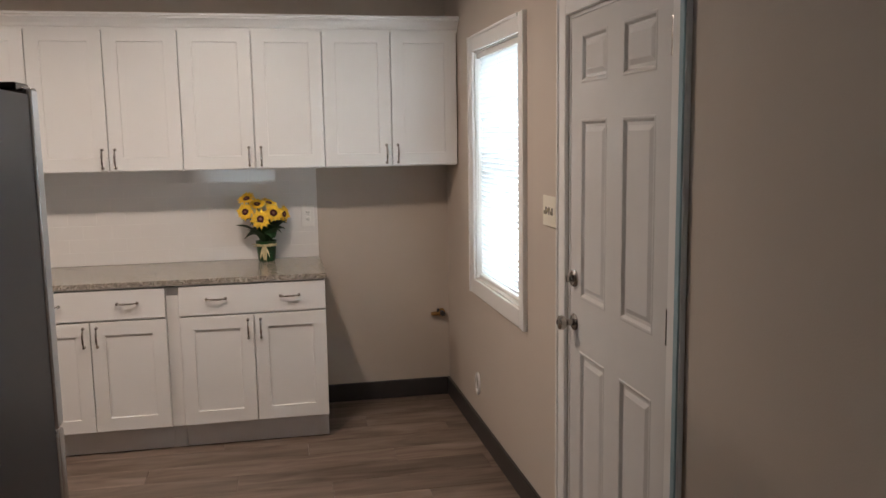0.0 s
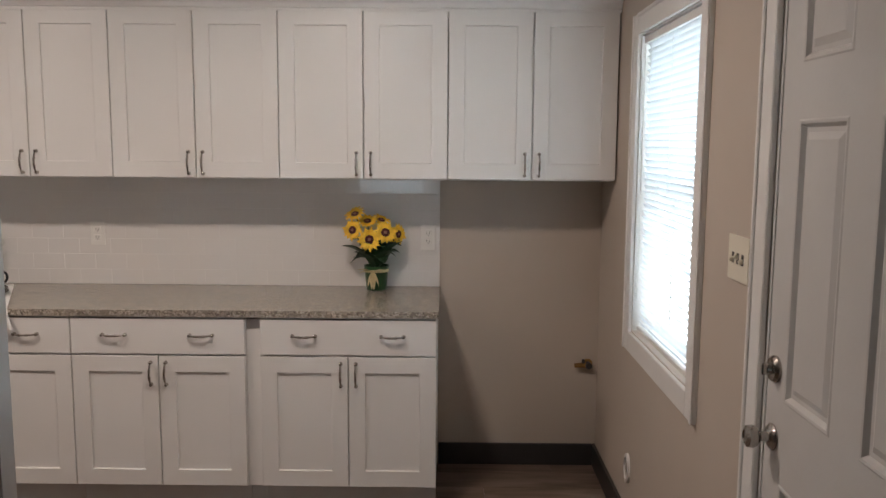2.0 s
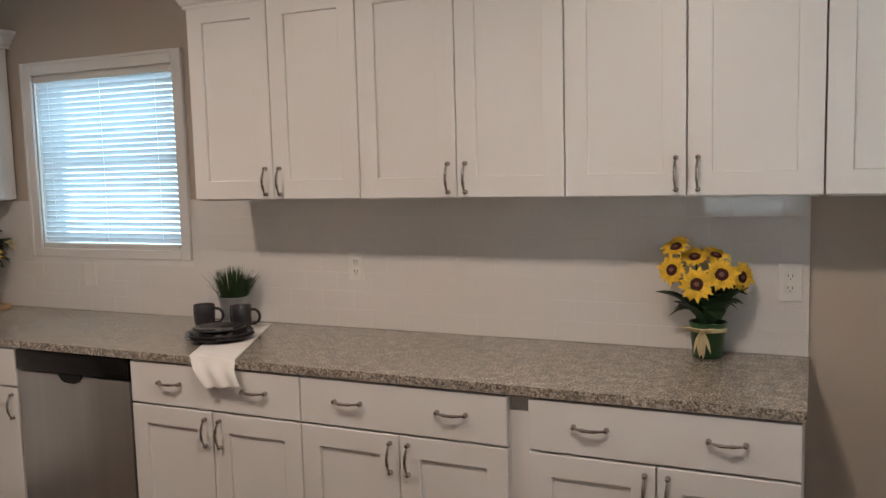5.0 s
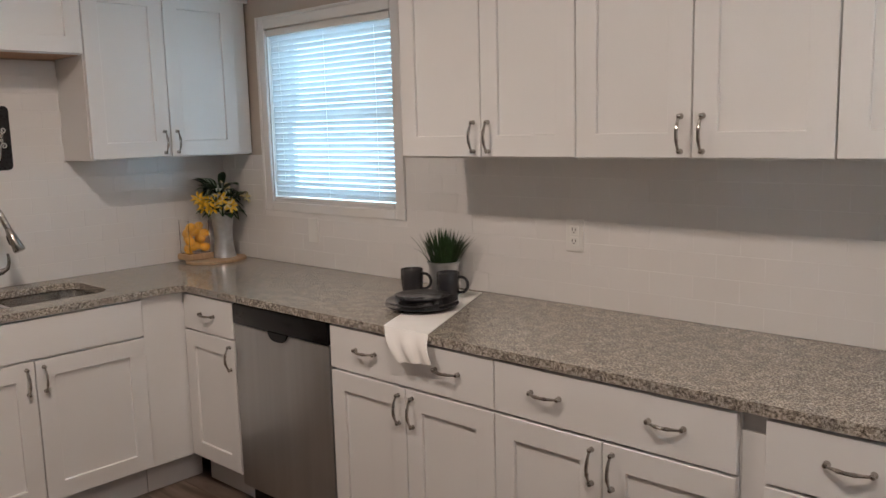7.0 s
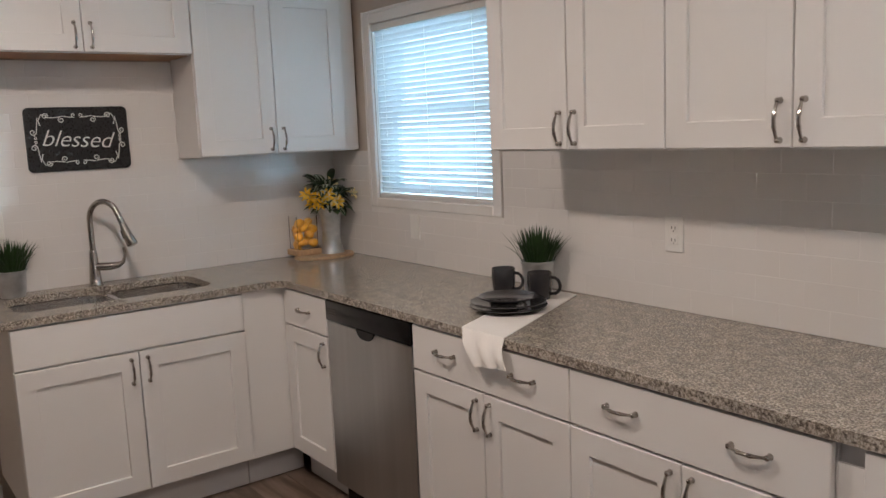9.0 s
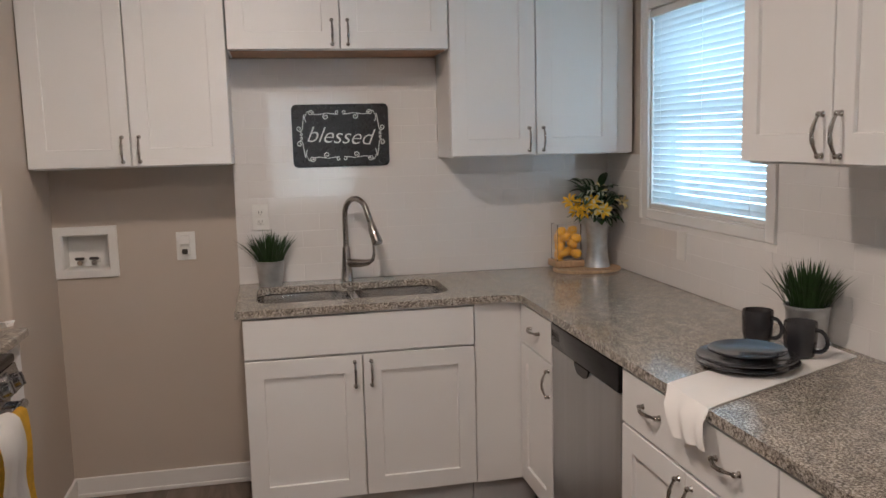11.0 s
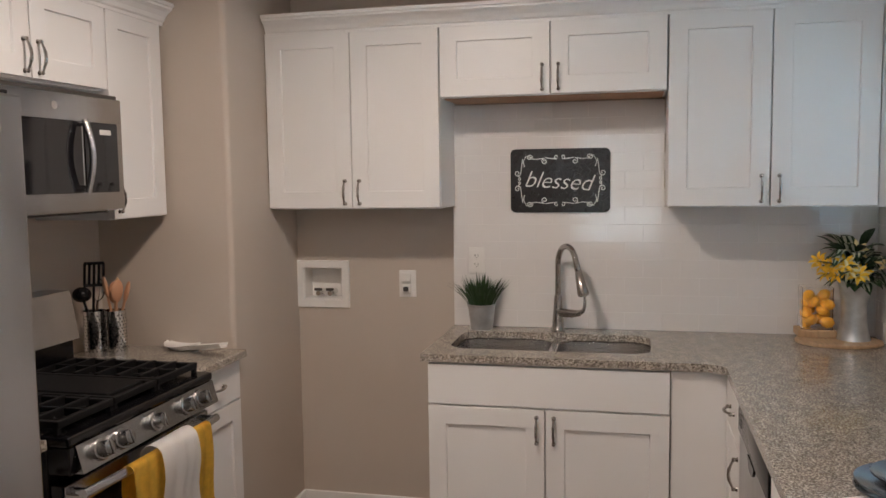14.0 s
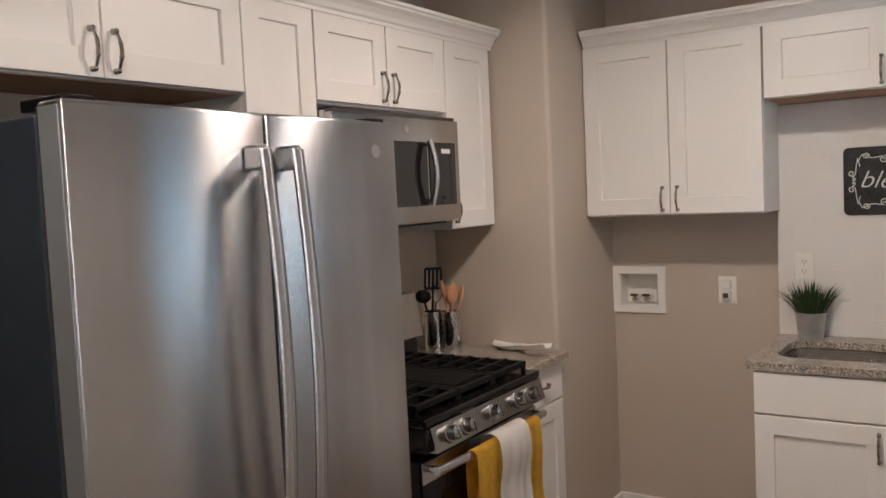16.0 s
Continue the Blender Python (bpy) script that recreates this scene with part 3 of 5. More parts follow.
# ---- fitted cabinets ----
FB, FU = 4.178, 4.478                 # carcass faces on the north wall: base and wall cabinets
ZU, ZT = 1.455, 2.205
for x0, x1 in ((-1.888, -1.142), (-1.142, -0.392), (-0.392, 0.362), (0.362, 1.114)):
    upper_cabinet(pose(x0, FU, 0), x1 - x0, YB - FU - 0.002, ZU, ZT, 2, "white shaker wall cabinet with two doors")
crown("crown_moulding", pose(-1.888, FU - 0.012, 2.19), XR - 0.002 + 1.888, (True, False), "white crown moulding over the long cabinet run")
for x0, x1 in ((-0.428, 0.322), (-1.232, -0.49), (-1.985, -1.232)):
    base_cabinet(pose(x0, FB, 0), x1 - x0, YB - FB - 0.002, "white shaker base cabinet with wide drawer and two doors")
f = thing("cabinet_filler", pose(-0.49, FB, 0), "narrow white filler strip between base cabinets", "filler strip")
part("strip", boxm(0.001, 0.061, 0.004, 0.02, 0.135, 0.83), CAB, f)
part("toe_kick", boxm(0.0, 0.062, 0.06, 0.075, 0.002, 0.134), TOEKICK, f)
# greyer piece in the filler's top gap: the notch's shade put into the colour
part("shaded_notch", boxm(0.001, 0.061, 0.012, 0.022, 0.83, 0.872), TOEKICK, f)
base_cabinet(pose(-2.978, FB, 0), 0.380, YB - FB - 0.002, "narrow white base cabinet with one drawer and door", 1, 1, "r")
# sink run, facing +x
FS, FW = -2.99, -3.308
ML = lambda y, x: pose(x, y, 0, 0, 0, 90)
c = base_cabinet(ML(3.066, FS), 0.90, FS - XL - 0.002, "white shaker sink base with false drawer front", 0, 2, top=0.69)
f = thing("corner_panel", ML(3.966, FS), "plain white corner filler panel", "filler panel")
part("panel", boxm(0.002, 0.21, -0.006, 0.01, 0.135, 0.884, 0.001), CAB, f)
part("toe_kick", boxm(0.002, 0.272, 0.06, 0.075, 0.002, 0.134), TOEKICK, f)
upper_cabinet(ML(2.288, FW), 0.765, FW - XL - 0.002, ZU, ZT, 2, "white shaker wall cabinet above laundry nook")
upper_cabinet(ML(3.056, FW), 0.90, FW - XL - 0.002, 1.905, ZT, 2, "short white wall cabinet above the sink", raw=True)
upper_cabinet(ML(3.958, FW), 0.828, FW - XL - 0.002, ZU, ZT, 2, "white corner wall cabinet with filler strip", filler=0.075)
crown("crown_moulding", Matrix.Translation((0, 0, 2.19)) @ ML(2.30, FW + 0.012), YB - 2.304, (False, False), "white crown moulding over the sink cabinets")
# range run, facing +y
FR, FQ = 2.002, 2.285
MR = lambda x, y: pose(x, y, 0, 0, 0, 180)
upper_cabinet(MR(-0.60, FR), 0.908, FR - YR - 0.002, 1.905, ZT, 2, "short white wall cabinet above refrigerator", raw=True)
def tall(x, w, label, side):
    c = thing("wall_cabinet", MR(x, FR), label, "cabinet", "wall cabinets")
    part("body", boxm(0.0015, w - 0.0015, 0, FR - YR - 0.002, ZU - 0.008, ZT, 0.001), CAB, c)
    d = part("door", shaker(GAP, w - GAP, ZU - 0.004, ZT - 0.004), CAB, c)
    pull(d, 0.032 if side == "l" else w - 0.032, -0.02, ZU + 0.07, True)
tall(-1.508, 0.305, "narrow white wall cabinet beside microwave", "r")
upper_cabinet(MR(-1.815, FR), 0.755, FR - YR - 0.002, 1.905, ZT, 2, "short white wall cabinet above microwave")
tall(-2.572, 0.345, "narrow white wall cabinet beside the closet wall", "l")
crown("crown_moulding", Matrix.Translation((0, 0, 2.19)) @ MR(-0.60, FR + 0.012), 2.335, (True, False), "white crown moulding over the range cabinets")
base_cabinet(MR(-2.545, FQ), 0.388, FQ - YR - 0.002, "narrow white base cabinet beside the range", 1, 1, "l")
base_cabinet(MR(-1.55, FQ), 0.230, FQ - YR - 0.002, "narrow white base cabinet between range and refrigerator", 1, 1, "l")

# ---- worktops ----
ZTOP = 0.914


def slab_poly(name, loops_xy, label, holes=None):
    """A stone slab from an outline, with an eased edge."""
    bm = bmesh.new()
    f = bm.faces.new([bm.verts.new((x, y, ZTOP - 0.029)) for x, y in loops_xy])
    r = bmesh.ops.extrude_face_region(bm, geom=[f])
    bmesh.ops.translate(bm, verts=[v for v in r["geom"] if isinstance(v, bmesh.types.BMVert)], vec=(0, 0, 0.029))
    top = [e for e in bm.edges if min(v.co.z for v in e.verts) > ZTOP - 0.001]
    bmesh.ops.bevel(bm, geom=top, offset=0.006, segments=2, affect="EDGES", profile=0.5)
    return tagged(new(name, mesh_of(bm, GRANITE, False)), label, "countertop")


SX0, SX1, SY0, SY1 = -3.455, -3.09, 3.12, 3.90     # sink cut-out


def sink_outline(x0, x1, y0, y1, r=0.075, n=6):
    pts = []
    for cx, cy, a0 in ((x1 - r, y1 - r, 0), (x0 + r, y1 - r, 90), (x0 + r, y0 + r, 180), (x1 - r, y0 + r, 270)):
        for i in range(n + 1):
            a = radians(a0 + 90 * i / n)
            pts.append((cx + r * math.cos(a), cy + r * math.sin(a)))
    return pts


def main_worktop():
    outer = [(XL + 0.002, 3.042), (-2.962, 3.042), (-2.962, 4.095), (-2.93, 4.15), (0.329, 4.15), (0.329, YB - 0.002), (XL + 0.002, YB - 0.002)]
    hole = sink_outline(SX0, SX1, SY0, SY1)
    bm = bmesh.new()
    def skin(z):
        vo = [bm.verts.new((x, y, z)) for x, y in outer]
        vh = [bm.verts.new((x, y, z)) for x, y in hole]
        es = [bm.edges.new((l[i], l[(i + 1) % len(l)])) for l in (vo, vh) for i in range(len(l))]
        bmesh.ops.triangle_fill(bm, use_beauty=True, use_dissolve=False, edges=es)
        return vo, vh
    a, b = skin(ZTOP), skin(ZTOP - 0.029)
    for p, q in zip(a, b):
        n = len(p)
        for i in range(n):
            bm.faces.new((p[i], p[(i + 1) % n], q[(i + 1) % n], q[i]))
    rim = [e for e in bm.edges if len(e.link_faces) == 2 and e.calc_face_angle(0) > 1.2 and min(v.co.z for v in e.verts) > ZTOP - 0.001]
    bmesh.ops.bevel(bm, geom=rim, offset=0.006, segments=2, affect="EDGES", profile=0.5)
    tagged(new("countertop", mesh_of(bm, GRANITE)), "L-shaped speckled grey granite countertop with sink cut-out", "countertop")


main_worktop()
slab_poly("countertop", [(-2.938, YR + 0.002), (-2.543, YR + 0.002), (-2.543, 2.335), (-2.938, 2.335)], "small grey granite countertop beside the range")
slab_poly("countertop", [(-1.782, YR + 0.002), (-1.545, YR + 0.002), (-1.545, 2.335), (-1.782, 2.335)], "small grey granite countertop between range and refrigerator")

# double-bowl sink
s = thing("sink", pose(0, 0, 0), "stainless steel undermount double-bowl sink", "sink")
for y0, y1 in ((SY0, 3.505), (3.535, SY1)):
    bm = bmesh.new()
    loops = []
    for inset, z in ((-0.008, ZTOP - 0.0305), (0.002, ZTOP - 0.033), (0.008, ZTOP - 0.10), (0.014, ZTOP - 0.19), (0.05, ZTOP - 0.205)):
        loops.append([(x, y, z) for x, y in sink_outline(SX0 + inset, SX1 - inset, y0 + inset, y1 - inset, 0.07)])
    rings(bm, loops, True, False)
    bm.faces.new([v for v in bm.verts][-28:])
    bowl = part("bowl", bm, SINKS, s, "", True)
    part("drain", lathe(bmesh.new(), [(0.045, 0), (0.045, 0.004), (0.035, 0.005), (0.03, 0.001)], 20, ((SX0 + SX1) / 2, (y0 + y1) / 2, ZTOP - 0.204)), CHROME, bowl)
part("divider", boxm(SX0 + 0.005, SX1 - 0.005, 3.503, 3.537, ZTOP - 0.10, ZTOP - 0.022, 0.006, 2), SINKS, s)

# ---- appliances ----
def bar_handle(pts, r, posts):
    bm = bmesh.new()
    tube(bm, pts, r, 12)
    for a, b in posts:
        tube(bm, [a, b], r * 0.85, 10)
    return bm


def refrigerator():
    """French-door refrigerator with a freezer drawer; local x to the viewer's right, front towards -y."""
    w, top = 0.922, 1.78
    c = thing("refrigerator", MR(-0.608, 2.53), "stainless french-door refrigerator with dark grey sides", "refrigerator")
    part("body", boxm(0.004, w - 0.004, 0.085, 0.80, 0.03, top - 0.022, 0.004, 2), DARKSIDE, c, "dark grey textured cabinet sides")
    part("kick_grille", boxm(0.02, w - 0.02, 0.06, 0.10, 0.004, 0.06), BLACK, c)
    mid = 0.465
    for a, b, s in ((0.0, mid - 0.003, "r"), (mid + 0.003, w, "l")):
        bm = boxm(a, b, 0.0, 0.072, 0.735, top, 0.009, 3)
        d = part("door", bm, STEEL, c, "brushed stainless door", True)
        x = mid - 0.054 if s == "r" else mid + 0.040
        pts = []
        for i in range(17):
            t = i / 16
            pts.append((x, -0.048 - 0.026 * math.sin(math.pi * t), 0.80 + 0.90 * t))
        bm = bmesh.new()
        loops = []
        for p in pts:
            loops.append([(p[0] + 0.016 * math.cos(k * math.pi / 5), p[1] + 0.011 * math.sin(k * math.pi / 5), p[2]) for k in range(10)])
        rings(bm, loops)
        for z in (0.815, 1.685):
            box(bm, x - 0.015, x + 0.015, -0.052, 0.002, z - 0.028, z + 0.024, 0.006)
        part("handle", bm, STEEL, d, "curved stainless bar handle", True)
    # thin added strip whose pale colour stands for the window's reflection
    part("door_edge_shine", boxm(-0.0012, 0.0005, 0.008, 0.064, 0.745, top - 0.010), EDGESHINE, c, "pale strip for the window's reflection on door edge")
    part("gasket", boxm(0.008, w - 0.008, 0.073, 0.084, 0.08, top - 0.008), GREYSLOT, c)
    d = part("freezer_drawer", boxm(0.0, w, 0.0, 0.072, 0.075, 0.725, 0.009, 3), STEEL, c, "stainless freezer drawer front", True)
    pts = [(0.09 + 0.742 * i / 14, -0.032 - 0.03 * math.sin(math.pi * i / 14), 0.655) for i in range(15)]
    part("handle", bar_handle(pts, 0.013, [((0.10, 0, 0.655), (0.10, -0.035, 0.655)), ((w - 0.10, 0, 0.655), (w - 0.10, -0.035, 0.655))]), STEEL, d, "", True)
    for x in (0.05, w - 0.05):
        part("hinge_cover", boxm(x - 0.032, x + 0.032, 0.02, 0.15, top - 0.012, top + 0.010, 0.004, 2), BLACK, c, "black plastic hinge cover")
    k = part("badge", lathe(bmesh.new(), [(0.016, 0), (0.016, 0.002), (0.012, 0.003), (0.011, 0.002), (0.001, 0.002)], 20), BADGE, c, "round metal maker's badge", True)
    k.matrix_basis = pose(w - 0.085, 0.0, 1.705, 90)


refrigerator()


def microwave():
    w, z0, z1 = 0.745, 1.478, 1.868
    c = thing("microwave", MR(-1.812, 2.078), "stainless over-the-range microwave with dark glass door", "microwave")
    part("body", boxm(0.004, w - 0.004, 0.03, 0.385, z0 + 0.008, z1 + 0.008, 0.002), STEEL, c)
    d = part("door", boxm(0, w, 0, 0.028, z0 + 0.012, z1, 0.004, 2), STEEL, c, "stainless door frame", True)
    part("window", boxm(0.06, 0.525, -0.003, 0.002, z0 + 0.072, z1 - 0.085, 0.003), BLACKGLASS, d, "dark glass window")
    part("control_panel", boxm(0.535, w - 0.03, -0.003, 0.002, z0 + 0.072, z1 - 0.085, 0.003), BLACKGLASS, c, "black glass touch panel")
    part("display", boxm(0.615, 0.675, -0.0042, -0.0032, z1 - 0.125, z1 - 0.108), SIGNWHITE, c, "pale clock display")
    pts = [(0.515, -0.022 - 0.024 * math.sin(math.pi * i / 12), z0 + 0.075 + 0.235 * i / 12) for i in range(13)]
    part("handle", bar_handle(pts, 0.011, [((0.515, 0, z0 + 0.088), (0.515, -0.03, z0 + 0.088)), ((0.515, 0, z0 + 0.297), (0.515, -0.03, z0 + 0.297))]), STEEL, d, "curved stainless handle", True)
    k = part("badge", lathe(bmesh.new(), [(0.013, 0), (0.013, 0.002), (0.009, 0.003), (0.001, 0.002)], 18), BADGE, d, "", True)
    k.matrix_basis = pose(0.40, 0, z1 - 0.042, 90)
    part("vent_grille", boxm(0.03, w - 0.03, 0.05, 0.34, z0, z0 + 0.009), BLACK, c, "black underside vent")
    part("top_vent", boxm(0.02, w - 0.02, 0.004, 0.03, z1 + 0.001, z1 + 0.012), GREYSLOT, c)


microwave()


def gas_range():
    """Freestanding gas range; local x to the viewer's right, y = 0 at the door's face, front towards -y."""
    w = 0.757
    c = thing("gas_range", MR(-1.784, 2.375), "stainless and black gas range with cast-iron grates", "stove")
    part("body", boxm(0.0, w, 0.045, 0.64, 0.03, 0.885, 0.003), BLACK, c, "black enamel sides")
    part("kick_plate", boxm(0.02, w - 0.02, 0.06, 0.09, 0.0, 0.05), BLACK, c)
    part("cooktop", boxm(-0.001, w + 0.001, -0.026, 0.60, 0.890, 0.918, 0.008, 2), BLACK, c, "black enamel cooktop")
    bm = bmesh.new()
    prof = [(-0.045, 0.814), (-0.024, 0.889), (0.045, 0.889), (0.045, 0.814)]
    part("end_cap", boxm(0.0, 0.026, -0.024, 0.045, 0.814, 0.889, 0.004), BLACK, c, "black panel end cap")
    rings(bm, [[(x, y, z) for y, z in prof] for x in (0.027, w)])
    p = part("control_panel", bm, RANGESTEEL, c, "slanted stainless control panel")
    tilt = math.degrees(math.atan2(0.021, 0.075))
    knob = lathe(bmesh.new(), [(0.031, 0), (0.031, 0.005), (0.029, 0.007), (0.023, 0.008), (0.022, 0.034), (0.017, 0.038), (0.001, 0.038)], 20)
    box(knob, -0.004, 0.004, -0.020, 0.020, 0.030, 0.042, 0.001)
    knob = mesh_of(knob, RANGESTEEL, True, "knob")
    for x in (0.115, 0.21, 0.385, 0.56, 0.655):
        k = part("knob", knob, None, p, "chrome control knob")
        k.matrix_basis = pose(x, -0.0345, 0.852, 90 - tilt)
    d = part("oven_door", boxm(0.004, w - 0.004, 0.0, 0.044, 0.185, 0.785, 0.005, 2), BLACK, c, "black oven door", True)
    part("door_trim", boxm(0.004, w - 0.004, -0.004, 0.0, 0.715, 0.783, 0.002), STEEL, d, "stainless door top rail")
    part("oven_window", boxm(0.11, w - 0.11, -0.003, 0.001, 0.30, 0.66, 0.003), BLACKGLASS, d, "dark glass oven window")
    pts = [(0.02 + (w - 0.04) * i / 16, -0.045 - 0.018 * math.sin(math.pi * i / 16), 0.762) for i in range(17)]
    part("handle", bar_handle(pts, 0.014, [((0.035, 0, 0.762), (0.035, -0.045, 0.762)), ((w - 0.035, 0, 0.762), (w - 0.035, -0.045, 0.762))]), STEEL, d, "curved stainless oven handle", True)
    part("storage_drawer", boxm(0.004, w - 0.004, 0.0, 0.044, 0.055, 0.178, 0.004, 2), STEEL, c, "stainless lower drawer")
    part("backguard_base", boxm(0.0, w, 0.525, 0.64, 0.905, 1.02, 0.004), BLACK, c, "black backguard base")
    bm = bmesh.new()
    prof = [(0.500, 1.022), (0.530, 1.195), (0.64, 1.195), (0.64, 1.022)]
    rings(bm, [[(x, y, z) for y, z in prof] for x in (0.0, w)])
    part("backguard", bm, STEEL, c, "stainless backguard panel")
    for i, (x0, x1) in enumerate(((0.02, 0.262), (0.268, 0.489), (0.495, 0.737))):
        bm = bmesh.new()
        za, zb = 0.934, 0.954
        for y in (0.02, 0.49):
            box(bm, x0, x1, y, y + 0.020, za, zb, 0.002)
        for x in (x0, x1 - 0.020):
            box(bm, x, x + 0.020, 0.034, 0.49, za, zb, 0.002)
        if i == 1:
            box(bm, x0 + 0.02, x1 - 0.02, 0.06, 0.46, za + 0.004, zb + 0.004, 0.003)
        else:
            for y in (0.09, 0.17, 0.25, 0.33, 0.41):
                box(bm, x0 + 0.012, x1 - 0.012, y, y + 0.016, za, zb + 0.006, 0.002)
            xm = (x0 + x1) / 2
            box(bm, xm - 0.006, xm + 0.006, 0.034, 0.49, za, zb + 0.003, 0.002)
            for y in (0.14, 0.37):
                for a in (45, 135):
                    p0 = Vector((math.cos(radians(a)), math.sin(radians(a)), 0)) * 0.095
                    tube(bm, [Vector((xm, y, 0.94)) - p0, Vector((xm, y, 0.94)) + p0], 0.005, 6)
        for x in (x0 + 0.007, x1 - 0.007):
            for y in (0.03, 0.26, 0.495):
                box(bm, x - 0.007, x + 0.007, y - 0.007, y + 0.007, 0.911, za + 0.004)
        part("grate", bm, IRON, c, "cast-iron griddle grate" if i == 1 else "cast-iron grate")
        if i != 1:
            for y in (0.14, 0.37):
                part("burner", lathe(bmesh.new(), [(0.05, 0), (0.05, 0.006), (0.036, 0.010), (0.036, 0.016), (0.001, 0.018)], 20, ((x0 + x1) / 2, y, 0.911)), IRON, c)
    return c


gas_range()


def drape(name, x0, x1, front, back, mat, label, y_out=0.0, seed=1):
    """A folded towel over the oven handle, front and back falls of the given lengths."""
    rnd = random.Random(seed)
    hy, hz, r = 2.375 + 0.061 + 0.002, 0.762, 0.019 + y_out
    path = [(hy - r - 0.004 * k / 6, hz - back * (1 - k / 6)) for k in range(6)]
    path += [(hy + r * math.cos(radians(a)), hz + r * math.sin(radians(a))) for a in range(180, -1, -30)]
    path += [(hy + r + 0.006 * math.sin(k * 0.9), hz - front * k / 9) for k in range(1, 10)]
    bm = bmesh.new()
    cols = 15
    ph = rnd.uniform(0, 6)
    loops = []
    for k, (y, z) in enumerate(path):
        row = []
        f = max(0, (hz - z)) / max(front, 0.01) if k > 9 else 0
        for i in range(cols):
            u = i / (cols - 1)
            wv = 0.006 * math.sin(u * 9 + ph) * (0.3 + f) + 0.003 * math.sin(u * 21 + ph * 2 + z * 12)
            x = x0 + (x1 - x0) * (u + 0.04 * math.sin(ph + z * 9) * f)
            row.append((x, y + (max(wv, -0.004) if k > 9 else 0), z - 0.012 * f * math.sin(u * 3 + ph)))
        loops.append(row)
    rings(bm, loops, False, False)
    bmesh.ops.solidify(bm, geom=bm.faces[:], thickness=0.004)
    return tagged(new(name, mesh_of(bm, mat, True)), label, "towel", "towels on the oven handle")


drape("dish_towel", -2.165, -1.975, 0.44, 0.30, YELLOWCLOTH, "yellow woven dish towel hung over oven handle", 0.0, 3)
drape("dish_towel", -2.305, -2.095, 0.27, 0.22, LINEN, "white dish towel hung over the yellow one", 0.020, 5)
drape("dish_towel", -2.42, -2.28, 0.40, 0.30, YELLOWCLOTH, "yellow woven dish towel hung beside the white one", 0.0, 8)


def dishwasher():
    w = 0.602
    c = thing("dishwasher", pose(-2.592, 4.158, 0), "stainless dishwasher with black control strip", "dishwasher")
    part("tub", boxm(0.006, w - 0.006, 0.03, 0.60, 0.10, 0.868), GREYSLOT, c)
    part("door", boxm(0.003, w - 0.003, 0, 0.03, 0.105, 0.792, 0.004, 2), DWSTEEL, c, "brushed stainless door", True)
    part("control_strip", boxm(0.003, w - 0.003, -0.006, 0.03, 0.795, 0.880, 0.006, 2), BLACK, c, "black plastic control strip", True)
    bm = bmesh.new()
    loops = []
    for i in range(11):
        t = -1 + 2 * i / 10
        d = 0.032 * (1 - t ** 4)
        x = w / 2 + 0.062 * t
        loops.append([(x, -0.0075, 0.797), (x, -0.0075, 0.795 - d), (x, 0.002, 0.795 - d), (x, 0.002, 0.797)])
    rings(bm, loops)
    part("pocket_handle", bm, BLACK, c, "black pocket handle", True)
    bm = bmesh.new()
    for k in range(3):
        box(bm, 0.03, 0.085, -0.0068, -0.0055, 0.845 - 0.010 * k, 0.848 - 0.010 * k)
    part("vent_slots", bm, GREYSLOT, c)
    part("kick_plate", boxm(0.004, w - 0.004, 0.05, 0.065, 0.002, 0.10), BLACK, c, "black kick plate")


dishwasher()

# ---- sink and its surroundings ----
def faucet():
    c = thing("faucet", pose(-3.515, 3.515, ZTOP, 0, 0, 33), "brushed nickel pull-down kitchen faucet", "faucet")
    part("base", lathe(bmesh.new(), [(0.031, 0), (0.031, 0.006), (0.027, 0.012), (0.024, 0.05), (0.020, 0.10), (0.0165, 0.15), (0.0125, 0.16)], 20), NICKEL, c, "", True)
    pts = [(0, 0, 0.15), (0, 0, 0.22), (0, 0, 0.293)] + arc((0.080, 0, 0.293), 0.080, 180, 20, 14)
    part("spout", tube(bmesh.new(), pts, 0.0125, 12), NICKEL, c, "", True)
    a, d = Vector(pts[-1]), (Vector(pts[-1]) - Vector(pts[-2])).normalized()
    s = part("spray_head", tube(bmesh.new(), [a, a + d * 0.045, a + d * 0.048, a + d * 0.052, a + d * 0.10, a + d * 0.145, a + d * 0.153], [0.0128, 0.0135, 0.012, 0.0145, 0.019, 0.0245, 0.021], 14), NICKEL, c, "", True)
    part("spray_button", tube(bmesh.new(), [a + d * 0.075 + Vector((-0.017, 0, -0.006)), a + d * 0.115 + Vector((-0.021, 0, -0.006))], 0.008, 8), BLACK, s)
    l = part("lever", tube(bmesh.new(), [(0, -0.01, 0.083), (0.006, -0.03, 0.083), (0.020, -0.065, 0.082), (0.034, -0.098, 0.086), (0.042, -0.117, 0.098), (0.045, -0.124, 0.120), (0.046, -0.124, 0.145), (0.046, -0.121, 0.162)], [0.017, 0.0185, 0.018, 0.014, 0.009, 0.007, 0.006, 0.005], 12), NICKEL, c, "", True)
    l.matrix_basis = pose(0, 0, 0, 0, 0, 100)


faucet()


